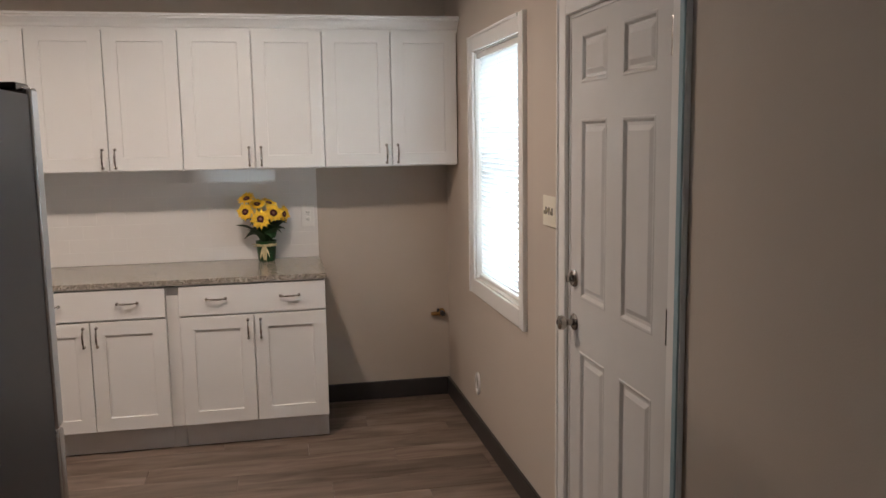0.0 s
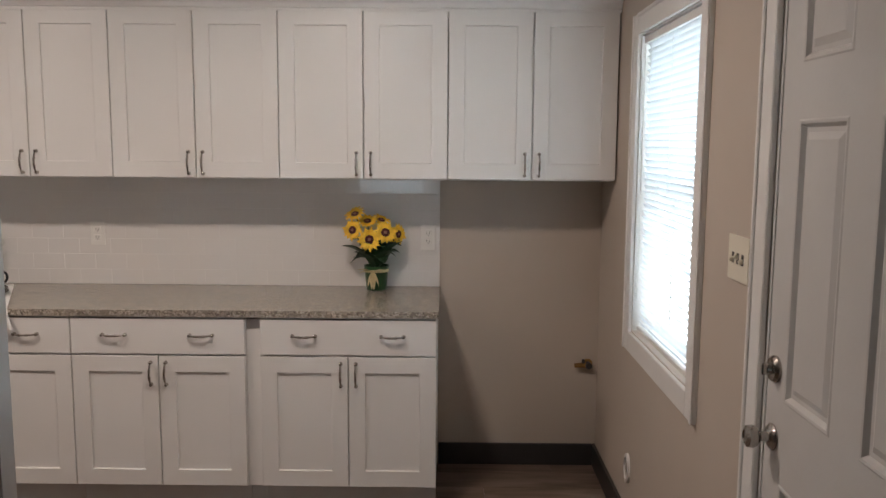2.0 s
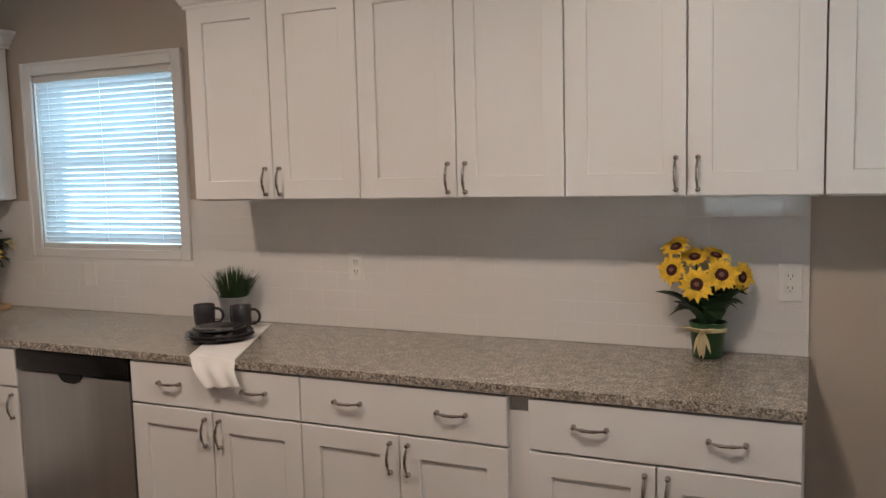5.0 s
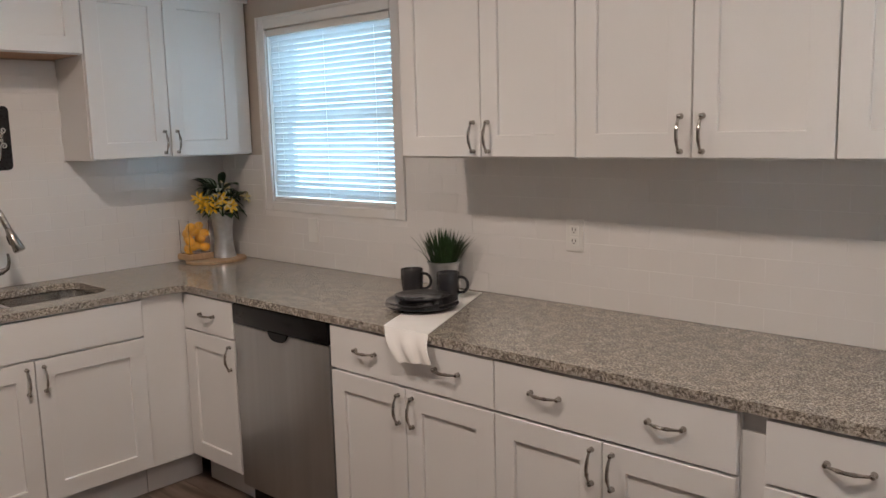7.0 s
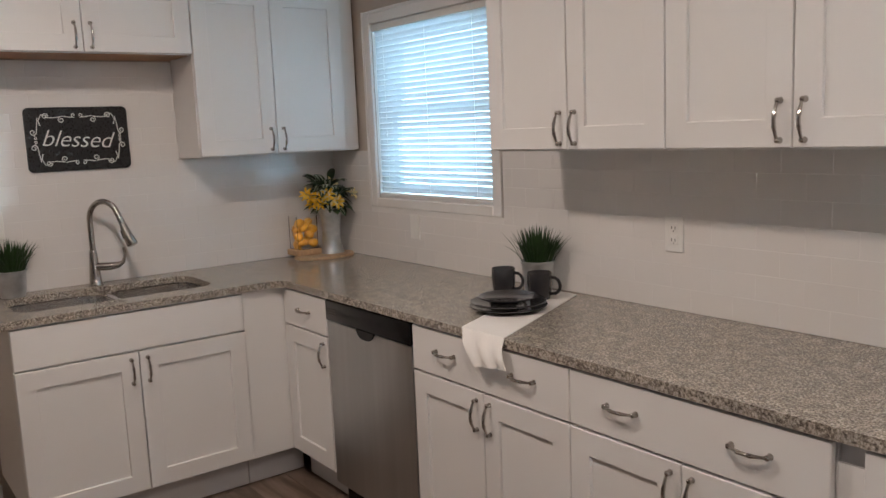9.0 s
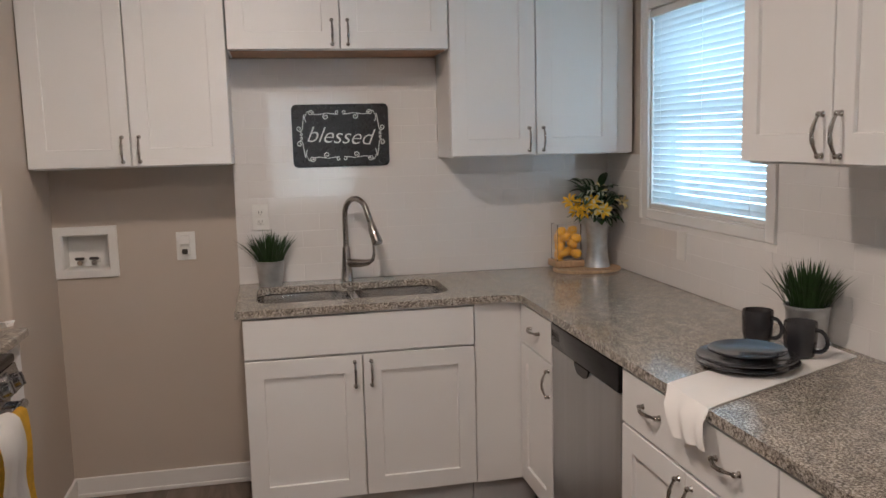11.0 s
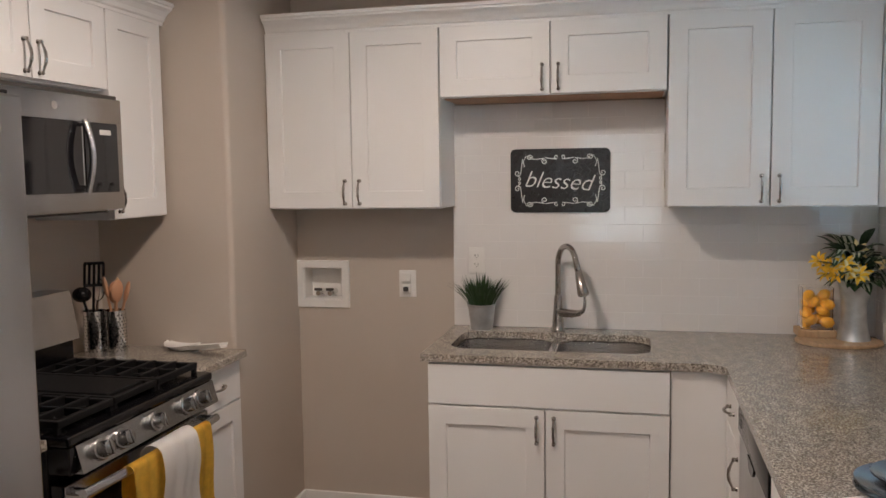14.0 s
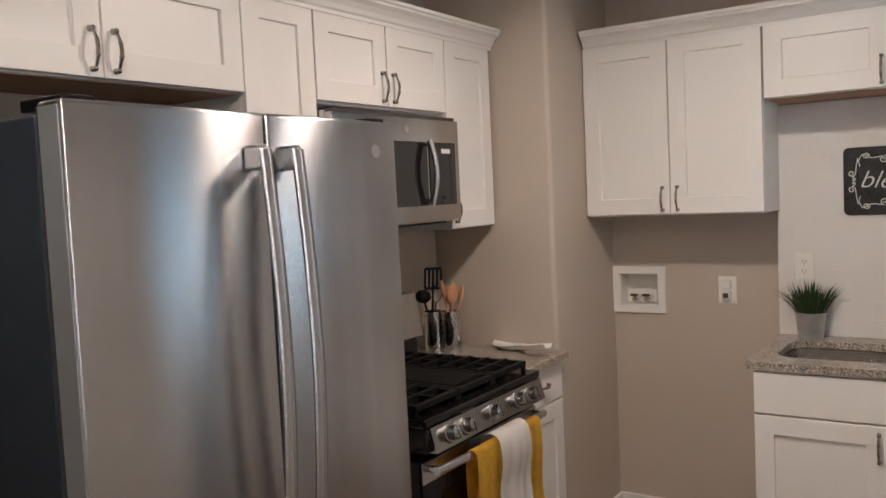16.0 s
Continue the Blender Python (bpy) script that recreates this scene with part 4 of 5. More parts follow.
def sign():
    y0, y1, z0, z1 = 3.304, 3.732, 1.424, 1.700
    w, h = y1 - y0, z1 - z0
    c = thing("wall_sign", pose(XL + 0.012, (y0 + y1) / 2, (z0 + z1) / 2, 0, 0, 90), "black rounded sign reading blessed in white script", "sign")
    bm = bmesh.new()
    r = 0.022
    out = []
    for cx, cz, a0 in ((w / 2 - r, h / 2 - r, 0), (-w / 2 + r, h / 2 - r, 90), (-w / 2 + r, -h / 2 + r, 180), (w / 2 - r, -h / 2 + r, 270)):
        for i in range(7):
            a = radians(a0 + 15 * i)
            out.append((cx + r * math.cos(a), cz + r * math.sin(a)))
    rings(bm, [[(x, 0, z) for x, z in out], [(x, -0.008, z) for x, z in out], [(x * 0.99, -0.010, z * 0.985) for x, z in out]])
    part("board", bm, SIGNBLACK, c)
    cu = bpy.data.curves.new("lettering", "FONT")
    cu.body, cu.size, cu.shear, cu.align_x, cu.align_y, cu.extrude, cu.space_character = "blessed", 0.102, 0.34, "CENTER", "CENTER", 0.0006, 0.97
    cu.offset = -0.0010
    tmp = bpy.data.objects.new("lettering", cu)
    scene.collection.objects.link(tmp)
    me = bpy.data.meshes.new_from_object(tmp.evaluated_get(bpy.context.evaluated_depsgraph_get()))
    bpy.data.objects.remove(tmp)
    me.transform(pose(-0.010, -0.0112, -0.004, 90, 4, 0))
    me.materials.clear()
    me.materials.append(SIGNWHITE)
    part("lettering", me, None, c, "white script lettering")

    def scroll(fx, fz):
        bm = bmesh.new()
        y = -0.0108
        def spiral(cx, cz, r0, a0, turns, lead):
            pts = [(p[0] * fx, y, p[1] * fz) for p in lead]
            for i in range(19):
                a = radians(a0) + turns * 2 * math.pi * i / 18
                rr = r0 * (1 - 0.75 * i / 18)
                pts.append(((cx + rr * math.cos(a)) * fx, y, (cz + rr * math.sin(a)) * fz))
            tube(bm, pts, 0.0021, 5)
        spiral(0.065, 0.084, 0.014, 90, -1.25, [(0.130, 0.096), (0.100, 0.093)])
        spiral(0.130, 0.100, 0.014, 180, -1.1, [(0.152, 0.060), (0.158, 0.082), (0.145, 0.108)])
        spiral(0.183, 0.034, 0.014, 180, 1.25, [(0.160, 0.095), (0.166, 0.060)])
        spiral(0.014, 0.103, 0.010, 250, 1.0, [(0.062, 0.100), (0.040, 0.096)])
        spiral(0.176, 0.008, 0.007, 90, 1.0, [(0.170, 0.028), (0.180, 0.018)])
        return bm
    for fx in (-1, 1):
        for fz in (-1, 1):
            part("scroll", scroll(fx, fz), SIGNWHITE, c, "white scrollwork corner")


sign()


def grass_pot(x, y, h, r, label, seed):
    rnd = random.Random(seed)
    c = thing("potted_grass", pose(x, y, ZTOP), label, "potted plant", "potted grass plants")
    prof = [(r * 0.76, 0), (r * 0.79, 0.004)]
    for k in range(1, 9):
        t = k / 9
        prof.append((r * (0.79 + 0.18 * t) + (0.0012 if k in (3, 5) else 0), h * t))
    prof += [(r, h - 0.006), (r * 1.05, h - 0.003), (r * 1.05, h), (r * 0.94, h), (r * 0.90, h - 0.02)]
    part("pot", lathe(bmesh.new(), prof, 28), GALV, c, "ribbed galvanised tin pot", True)
    part("soil", lathe(bmesh.new(), [(r * 0.93, h - 0.018), (r * 0.5, h - 0.012), (0.002, h - 0.010)], 20), SOIL, c)
    bm = bmesh.new()
    for _ in range(190):
        a, q = rnd.uniform(0, 2 * math.pi), r * 0.85 * math.sqrt(rnd.random())
        lean = (q / r) ** 1.2 * rnd.uniform(0.3, 1.25)
        L = rnd.uniform(0.105, 0.165)
        ux, uy = math.cos(a), math.sin(a)
        tip = (q * ux + ux * lean * L * 0.75, q * uy + uy * lean * L * 0.75, h - 0.02 + L * (1 - 0.3 * lean))
        blade(bm, (q * ux, q * uy, h - 0.02), tip, rnd.uniform(0.005, 0.009), (-ux * 0.008 * lean, -uy * 0.008 * lean, 0.010 * lean), 4, 0.5)
    for a in (0.3, 2.8, 1.4, 5.0):
        ux, uy = math.cos(a), math.sin(a)
        blade(bm, (0.6 * r * ux, 0.6 * r * uy, h - 0.02), (ux * r * 2.0, uy * r * 2.0, h + 0.085), 0.005, (0, 0, 0.035), 6, 0.5)
    g = part("grass", bm, GRASS, c, "green artificial grass blades")
    g["kind"] = "stuff"
    return c


grass_pot(-3.512, 3.18, 0.112, 0.062, "green grass in a galvanised tin pot beside the sink", 4)
grass_pot(-1.925, 4.705, 0.122, 0.064, "green grass in a tin pot behind grey mugs", 9)


def flower(parent, x, y, z, facing, r, petals, mat, seed, centre=0.40, two=True):
    """A daisy-like head with rings of petals and a domed centre, turned to face a direction."""
    rnd = random.Random(seed)
    f = part("flower", bmesh.new(), mat, parent)
    bm = bmesh.new()
    for ring in range(2 if two else 1):
        for i in range(petals):
            a = 2 * math.pi * (i + 0.5 * ring) / petals + rnd.uniform(-0.08, 0.08)
            L = r * rnd.uniform(0.86, 1.05) * (1 - 0.12 * ring)
            ux, uy = math.cos(a), math.sin(a)
            blade(bm, (ux * r * centre * 0.6, uy * r * centre * 0.6, 0.002 + 0.003 * ring), (ux * L, uy * L, 0.006 + rnd.uniform(-0.006, 0.008)), r * 0.30, (0, 0, 0.006), 4, 0.25)
    old = f.data
    f.data = mesh_of(bm, mat, False, "petals")
    bpy.data.meshes.remove(old)
    q = Vector(facing).to_track_quat("Z", "Y").to_matrix().to_4x4()
    f.matrix_basis = Matrix.Translation((x, y, z)) @ q
    if two:
        part("centre", lathe(bmesh.new(), [(r * centre, 0.003), (r * centre, 0.007), (r * centre * 0.8, 0.011), (r * centre * 0.45, 0.011)], 14), DISC, f, "dark brown flower centre")
        part("centre_tip", lathe(bmesh.new(), [(r * centre * 0.36, 0.009), (r * centre * 0.32, 0.0125), (0.001, 0.013)], 12), DISCIN, f)
    return f


def sunflowers():
    c = thing("sunflower_bouquet", pose(0.02, 4.705, ZTOP), "yellow silk sunflowers in a green pot with raffia bow", "flower arrangement")
    part("pot", lathe(bmesh.new(), [(0.046, 0), (0.048, 0.003), (0.060, 0.112), (0.062, 0.118), (0.057, 0.118), (0.055, 0.10), (0.002, 0.098)], 26), GREENPOT, c, "dark green foil pot", True)
    heads = [(x * 0.85 - 0.026, y, z - 0.034, d) for x, y, z, d in [(-0.085, -0.02, 0.395, (-0.25, -0.55, 0.8)), (-0.095, -0.045, 0.325, (-0.3, -0.9, 0.25)), (0.00, -0.075, 0.285, (0.0, -0.95, 0.15)),
             (0.085, -0.055, 0.315, (0.25, -0.92, 0.3)), (0.150, -0.02, 0.305, (0.75, -0.6, 0.1)), (-0.02, 0.0, 0.36, (0.0, -0.5, 0.8)), (0.055, 0.01, 0.365, (0.3, -0.3, 0.9))]]
    for i, (x, y, z, d) in enumerate(heads):
        flower(c, x, y, z, d, 0.060 if i in (2, 3) else 0.055, 13, PETAL, 20 + i)
        dv = Vector(d).normalized() * 0.01
        part("stem", tube(bmesh.new(), [(x * 0.2, y * 0.2, 0.10), (x * 0.55, y * 0.4 + 0.005, z * 0.65), (x - dv.x, y - dv.y, z - dv.z)], 0.003, 6), LEAF, c)
    rnd = random.Random(6)
    for i in range(40):
        a = rnd.uniform(0, 2 * math.pi) if i > 7 else math.pi * (1 + (i + 0.5) / 8)
        ux, uy = math.cos(a), math.sin(a) * (0.55 if math.sin(a) > 0 else 1)
        L = rnd.uniform(0.07, 0.12)
        z = rnd.uniform(0.115, 0.225)
        bm = bmesh.new()
        blade(bm, (ux * 0.02, uy * 0.02, z), (ux * (0.02 + L), uy * (0.02 + L) * 0.6, z + rnd.uniform(-0.01, 0.075)), rnd.uniform(0.07, 0.095), (0, 0, 0.025), 6, 0.3)
        part("leaf", bm, LEAF, c)
    for dx, dy, z, rise, wd in ((-0.165, -0.03, 0.17, 0.045, 0.10), (0.13, -0.04, 0.16, 0.08, 0.11), (-0.10, -0.07, 0.14, 0.05, 0.10), (0.09, -0.08, 0.15, 0.05, 0.11), (0.0, -0.10, 0.16, 0.05, 0.10), (0.14, 0.01, 0.19, 0.06, 0.10), (-0.05, -0.09, 0.17, 0.07, 0.09)):
        bm = bmesh.new()
        blade(bm, (dx * 0.1, dy * 0.2, z - 0.04), (dx, dy, z + rise), wd, (0, -0.01, 0.02), 7, 0.25)
        part("leaf", bm, LEAF, c)
    bm = bmesh.new()
    lathe(bm, [(0.0585, 0.088), (0.0610, 0.090), (0.0615, 0.100), (0.0595, 0.102)], 26, (0, 0, 0), False)
    part("raffia_band", bm, RAFFIA, c, "raffia ribbon")
    bm = bmesh.new()
    for tip in ((-0.085, -0.085, 0.108), (-0.075, -0.08, 0.092), (0.055, -0.085, 0.105), (-0.035, -0.075, 0.02), (-0.005, -0.078, 0.008), (0.018, -0.075, 0.025), (-0.015, -0.08, 0.012)):
        blade(bm, (-0.012, -0.062, 0.096), tip, 0.022, (0, -0.012, 0.004), 5, 0.4)
    bmesh.ops.create_icosphere(bm, subdivisions=1, radius=0.009, matrix=Matrix.Translation((-0.012, -0.066, 0.096)))
    part("raffia_bow", bm, RAFFIA, c, "raffia bow")


sunflowers()

# corner group on a round board
ZB = ZTOP + 0.014
bm = bmesh.new()
rings(bm, [[(-3.425 + 0.125 * k * math.cos(a * math.pi / 18), 4.618 + 0.16 * k * math.sin(a * math.pi / 18), z) for a in range(36)] for k, z in ((0.985, ZTOP + 0.0005), (1, ZTOP + 0.003), (1, ZTOP + 0.011), (0.985, ZB))])
tagged(new("serving_board", mesh_of(bm, LIGHTWOOD)), "round light wooden board on the granite corner", "board")


def vase():
    c = thing("flower_vase", pose(-3.44, 4.675, ZB), "galvanised vase with yellow flowers and striped leaves", "flower arrangement")
    prof = []
    for k in range(25):
        t = k / 24
        r = 0.047 + 0.016 * (2 * t - 0.95) ** 2 + (0.0016 if 0.3 < t < 0.75 and k % 2 else 0)
        prof.append((r, 0.235 * t))
    prof = [(0.04, 0)] + prof + [(0.060, 0.232), (0.055, 0.20)]
    part("vase", lathe(bmesh.new(), prof, 28), GALV, c, "ribbed galvanised metal vase", True)
    rnd = random.Random(11)
    for i in range(15):
        a = rnd.uniform(-1.7, 0.8)
        q = rnd.uniform(0.05, 0.125)
        x, y, z = 0.01 + q * math.cos(a), q * math.sin(a) - 0.01, 0.255 + rnd.uniform(0, 0.055)
        flower(c, x, y, z, (math.cos(a) * 0.6 + 0.5, math.sin(a) * 0.6, 0.5), 0.044, 7, PETAL if i < 9 else PETALPALE, 50 + i, 0.25, False)
    flower(c, 0.03, -0.005, 0.350, (0.8, 0, 0.5), 0.05, 8, PETALPALE, 70, 0.25, False)
    for i in range(90):
        a = rnd.uniform(0, 2 * math.pi)
        ux, uy = math.cos(a), math.sin(a)
        z = rnd.uniform(0.215, 0.355)
        L = rnd.uniform(0.08, 0.14)
        s = (0.02 + 0.03 * rnd.random())
        root = (ux * s, uy * s, z)
        out = 0.55 + 0.45 * rnd.random()
        tip = (max(-0.125, ux * (s + L * out)), min(0.105, uy * (s + L * out)), z + L * rnd.uniform(-0.45, 0.65))
        bm = bmesh.new()
        blade(bm, root, tip, rnd.uniform(0.042, 0.06), (0, 0, 0.014), 5, 0.3)
        lf = part("leaf", bm, LEAF, c)
        if i % 2:
            bm = bmesh.new()
            for sgn in (-0.28, 0.28):
                o = Vector((-uy, ux, 0)) * 0.012 * (1 if sgn > 0 else -1) + Vector((0.008, -0.005, 0.008))
                blade(bm, Vector(root) * 0.8 + Vector(tip) * 0.2 + o, Vector(tip) * 0.85 + Vector(root) * 0.15 + o * 0.6, 0.013, (0, 0, 0.016), 4, 0.2)
            part("stripe", bm, LEAFPALE, lf, "pale leaf stripe")


vase()


def lemon_jar():
    c = thing("lemon_jar", pose(-3.50, 4.545, ZB), "square glass of yellow lemons on a wooden block", "decoration")
    part("base", boxm(-0.055, 0.055, -0.072, 0.072, 0.0005, 0.030, 0.003), LIGHTWOOD, c, "light wooden block")
    bm = boxm(-0.045, 0.045, -0.058, 0.058, 0.031, 0.200)
    bmesh.ops.delete(bm, geom=[f for f in bm.faces if f.calc_center_median().z > 0.19], context="FACES")
    bmesh.ops.solidify(bm, geom=bm.faces[:], thickness=0.003)
    g = part("glass", bm, GLASS, c, "clear square glass")
    g.visible_shadow = False
    rnd = random.Random(2)
    lem = bmesh.new()
    lathe(lem, [(0.001, -0.027), (0.006, -0.024), (0.015, -0.017), (0.0195, -0.006), (0.0195, 0.006), (0.015, 0.017), (0.006, 0.024), (0.001, 0.027)], 12)
    lem = mesh_of(lem, LEMON, True, "lemon")
    for k in range(4):
        for i in range(2):
            for j in range(2):
                if k == 3 and i == j:
                    continue
                l = part("lemon", lem, None, c)
                l.matrix_basis = pose(-0.019 + 0.038 * i + rnd.uniform(-.004, .004), -0.026 + 0.052 * j + (0.010 if (k + i) % 2 else -0.008) + rnd.uniform(-.006, .006), 0.058 + 0.036 * k + 0.010 * ((i + j + k) % 2) + rnd.uniform(-.006, .006), rnd.uniform(0, 180), rnd.uniform(0, 180), 0) @ Matrix.Diagonal((1.15, 1.15, 1.08, 1))


lemon_jar()

# plates, mugs and napkin
def napkin():
    """A folded runner that lies across the counter and falls over its front edge."""
    path = [(4.755, 0.0012, 0, 1), (4.60, 0.0012, 0, 1), (4.45, 0.0012, 0, 1), (4.30, 0.0012, 0, 1), (4.19, 0.0012, 0, 1), (4.150, 0.001, -0.4, 0.9), (4.1465, -0.006, -0.9, 0.4), (4.135, -0.028, -1, 0.1), (4.129, -0.048, -1, 0), (4.127, -0.066, -1, 0), (4.128, -0.082, -1, 0)]
    bm = bmesh.new()
    loops, run = [], 0.0
    for i, (y, z, ny, nz) in enumerate(path):
        if i:
            run += math.dist(path[i - 1][:2], (y, z))
        hang = max(0, run - 0.60) / 0.11
        cx = -1.875 + 0.47 * run + 0.030 * hang
        half = 0.102 - 0.034 * hang
        low, high = [], []
        for k in range(13):
            u = 2 * k / 12 - 1
            fold = 0.005 * (1 + math.sin(k * 1.2 + 1)) * (1 if z < -0.02 else 0)
            drop = -0.022 * (1 - u) / 2 * max(0, -z) / 0.104
            low.append((cx + u * half, y + ny * fold, ZTOP + z + drop))
            high.append((cx + u * half, y + ny * (fold + 0.0025), ZTOP + z + drop + nz * 0.0025))
        loops.append(low + high[::-1])
    rings(bm, loops)
    tagged(new("napkin", mesh_of(bm, LINEN, True)), "white linen napkin hanging over the counter edge", "napkin")


napkin()


def plate(x, y, z, r, label):
    bm = lathe(bmesh.new(), [(r * 0.55, 0), (r * 0.60, 0.001), (r * 0.80, 0.006), (r * 0.99, 0.014), (r, 0.0165), (r * 0.985, 0.018), (r * 0.80, 0.0115), (r * 0.62, 0.006), (0.002, 0.0055)], 40)
    ob = tagged(new("dinner_plate", mesh_of(bm, STONEWARE, True)), label, "plate", "stacked plates")
    ob.location = (x, y, z)


plate(-1.775, 4.422, ZTOP + 0.0040, 0.134, "dark grey stoneware dinner plate at the stack's bottom")
plate(-1.772, 4.419, ZTOP + 0.0185, 0.131, "dark grey stoneware dinner plate within the stack")
plate(-1.778, 4.423, ZTOP + 0.0330, 0.102, "smaller dark grey plate on top of stack")


def mug(x, y, turn):
    c = thing("mug", pose(x, y, ZTOP + 0.0040, 0, 0, turn) @ Matrix.Diagonal((1.08, 1.08, 1.05, 1)), "dark grey stoneware mug on the napkin", "mug", "dark mugs")
    part("cup", lathe(bmesh.new(), [(0.030, 0), (0.034, 0.003), (0.0395, 0.03), (0.041, 0.06), (0.041, 0.092), (0.0395, 0.094), (0.038, 0.092), (0.037, 0.03), (0.03, 0.008), (0.002, 0.007)], 30), STONEWARE, c, "", True)
    pts = [(0.038, 0, 0.078)] + [(0.046 + 0.026 * math.sin(a * math.pi / 8), 0, 0.049 + 0.029 * math.cos(a * math.pi / 8)) for a in range(1, 8)] + [(0.037, 0, 0.020)]
    part("handle", tube(bmesh.new(), pts, 0.0055, 8), STONEWARE, c, "", True)


mug(-1.985, 4.585, 25)
mug(-1.815, 4.608, 25)

# utensils beside the range
def crock(x, y, r, h, tools, label):
    c = thing("utensil_holder", pose(x, y, ZTOP), label, "utensil holder", "utensil holders")
    part("cup", lathe(bmesh.new(), [(r, 0), (r, h), (r * 0.95, h), (r * 0.95, 0.004), (0.002, 0.004)], 26), CHROME, c, "polished steel cylinder", True)
    bm = bmesh.new()
    for k in range(12):
        for i in range(18):
            a = 2 * math.pi * (i + 0.5 * (k % 2)) / 18
            m = pose(0, 0, 0.02 + 0.0125 * k, 0, 0, math.degrees(a)) @ pose(r + 0.0002, 0, 0, 0, 90, 0)
            bmesh.ops.create_circle(bm, cap_ends=True, segments=6, radius=0.0034, matrix=m)
    p = part("perforations", bm, GREYSLOT, c, "rows of round holes")
    p["kind"] = "stuff"
    for i, (kind, a, lean, L, mat) in enumerate(tools):
        u = Vector((math.cos(a) * lean, math.sin(a) * lean, 1)).normalized()
        root = Vector((-math.cos(a) * r * 0.3, -math.sin(a) * r * 0.3, 0.012))
        t = thing("cooking_utensil", pose(x, y, ZTOP), {"spoon": "wooden spoon in a steel holder", "fork": "wooden slotted spoon in a steel holder", "turner": "black slotted turner in a steel holder", "ladle": "black ladle in a steel holder", "whisk": "wire whisk in a steel holder"}[kind], "utensil", "cooking utensils")
        end = root + u * L
        part("shaft", tube(bmesh.new(), [root, root + u * L * 0.5, end], [0.006, 0.006, 0.005], 8), mat, t)
        side = Vector((0.55, -0.83, 0))
        bm = bmesh.new()
        if kind == "turner":
            for k in range(5):
                o = side * (-0.034 + 0.017 * k)
                tube(bm, [end + o, end + o + u * 0.085], 0.0055, 6)
            tube(bm, [end - side * 0.036, end + side * 0.036], 0.006, 6)
            tube(bm, [end - side * 0.036 + u * 0.085, end + side * 0.036 + u * 0.085], 0.006, 6)
        elif kind == "whisk":
            for k in range(4):
                s2 = Vector((math.cos(k * 0.8), math.sin(k * 0.8), 0))
                tube(bm, [end + s2 * 0.026 * math.sin(j * math.pi / 8) * 1.0 * (1 if j < 9 else 1) + u * 0.085 * (1 - math.cos(j * math.pi / 8)) / 2 for j in range(9)], 0.0018, 5)
        else:
            m = Matrix.Translation(end + u * 0.032) @ u.to_track_quat("Z", "Y").to_matrix().to_4x4() @ Matrix.Diagonal((0.027, 0.010, 0.044, 1))
            if kind == "ladle":
                m = Matrix.Translation(end + u * 0.03) @ Matrix.Diagonal((0.036, 0.036, 0.03, 1))
            bmesh.ops.create_uvsphere(bm, u_segments=14, v_segments=9, radius=1, matrix=m)
        part("head", bm, mat, t, "", True)


crock(-2.735, 1.80, 0.042, 0.175, [("turner", 2.0, 0.06, 0.262, BLACK), ("ladle", -0.7, 0.24, 0.205, BLACK), ("whisk", 3.0, 0.16, 0.20, NICKEL)], "perforated steel cylinder with black utensils")
crock(-2.760, 1.872, 0.042, 0.175, [("fork", -0.9, 0.16, 0.225, SPOONWOOD), ("spoon", 2.24, 0.26, 0.205, SPOONWOOD), ("spoon", 1.2, 0.14, 0.21, SPOONWOOD), ("spoon", 2.3, 0.10, 0.215, LIGHTWOOD), ("spoon", 3.6, 0.2, 0.20, SPOONWOOD)], "perforated steel cylinder with wooden spoons")

# spoon rest
bm = bmesh.new()
for k, z in ((1, 0.0),):
    prof = []
    for i in range(25):
        t = i / 24
        wv = 0.046 * math.sin(min(1, t / 0.48) * math.pi) ** 0.6 if t < 0.40 else 0.0175 - 0.003 * math.cos((t - 0.4) * 10)
        wv = max(wv, 0.013 if 0.02 < t < 0.98 else 0.006)
        z = 0.004 + 0.012 * (abs(t - 0.25) * 2) ** 1.3
        prof.append((0.33 * t - 0.13, wv * 1.15, z))
rings(bm, [[(x, -wv, z + 0.010), (x, -wv * 0.6, z + 0.001), (x, wv * 0.6, z + 0.001), (x, wv, z + 0.010), (x, wv * 0.55, z + 0.006), (x, -wv * 0.55, z + 0.006)] for x, wv, z in prof])
ob = tagged(new("spoon_rest", mesh_of(bm, CERAMIC, True)), "white ceramic spoon rest on the small counter", "spoon rest")
ob.matrix_basis = pose(-2.865, 2.13, ZTOP - 0.008, 0, 0, 62) @ Matrix.Diagonal((1.14, 1.3, 2.0, 1))

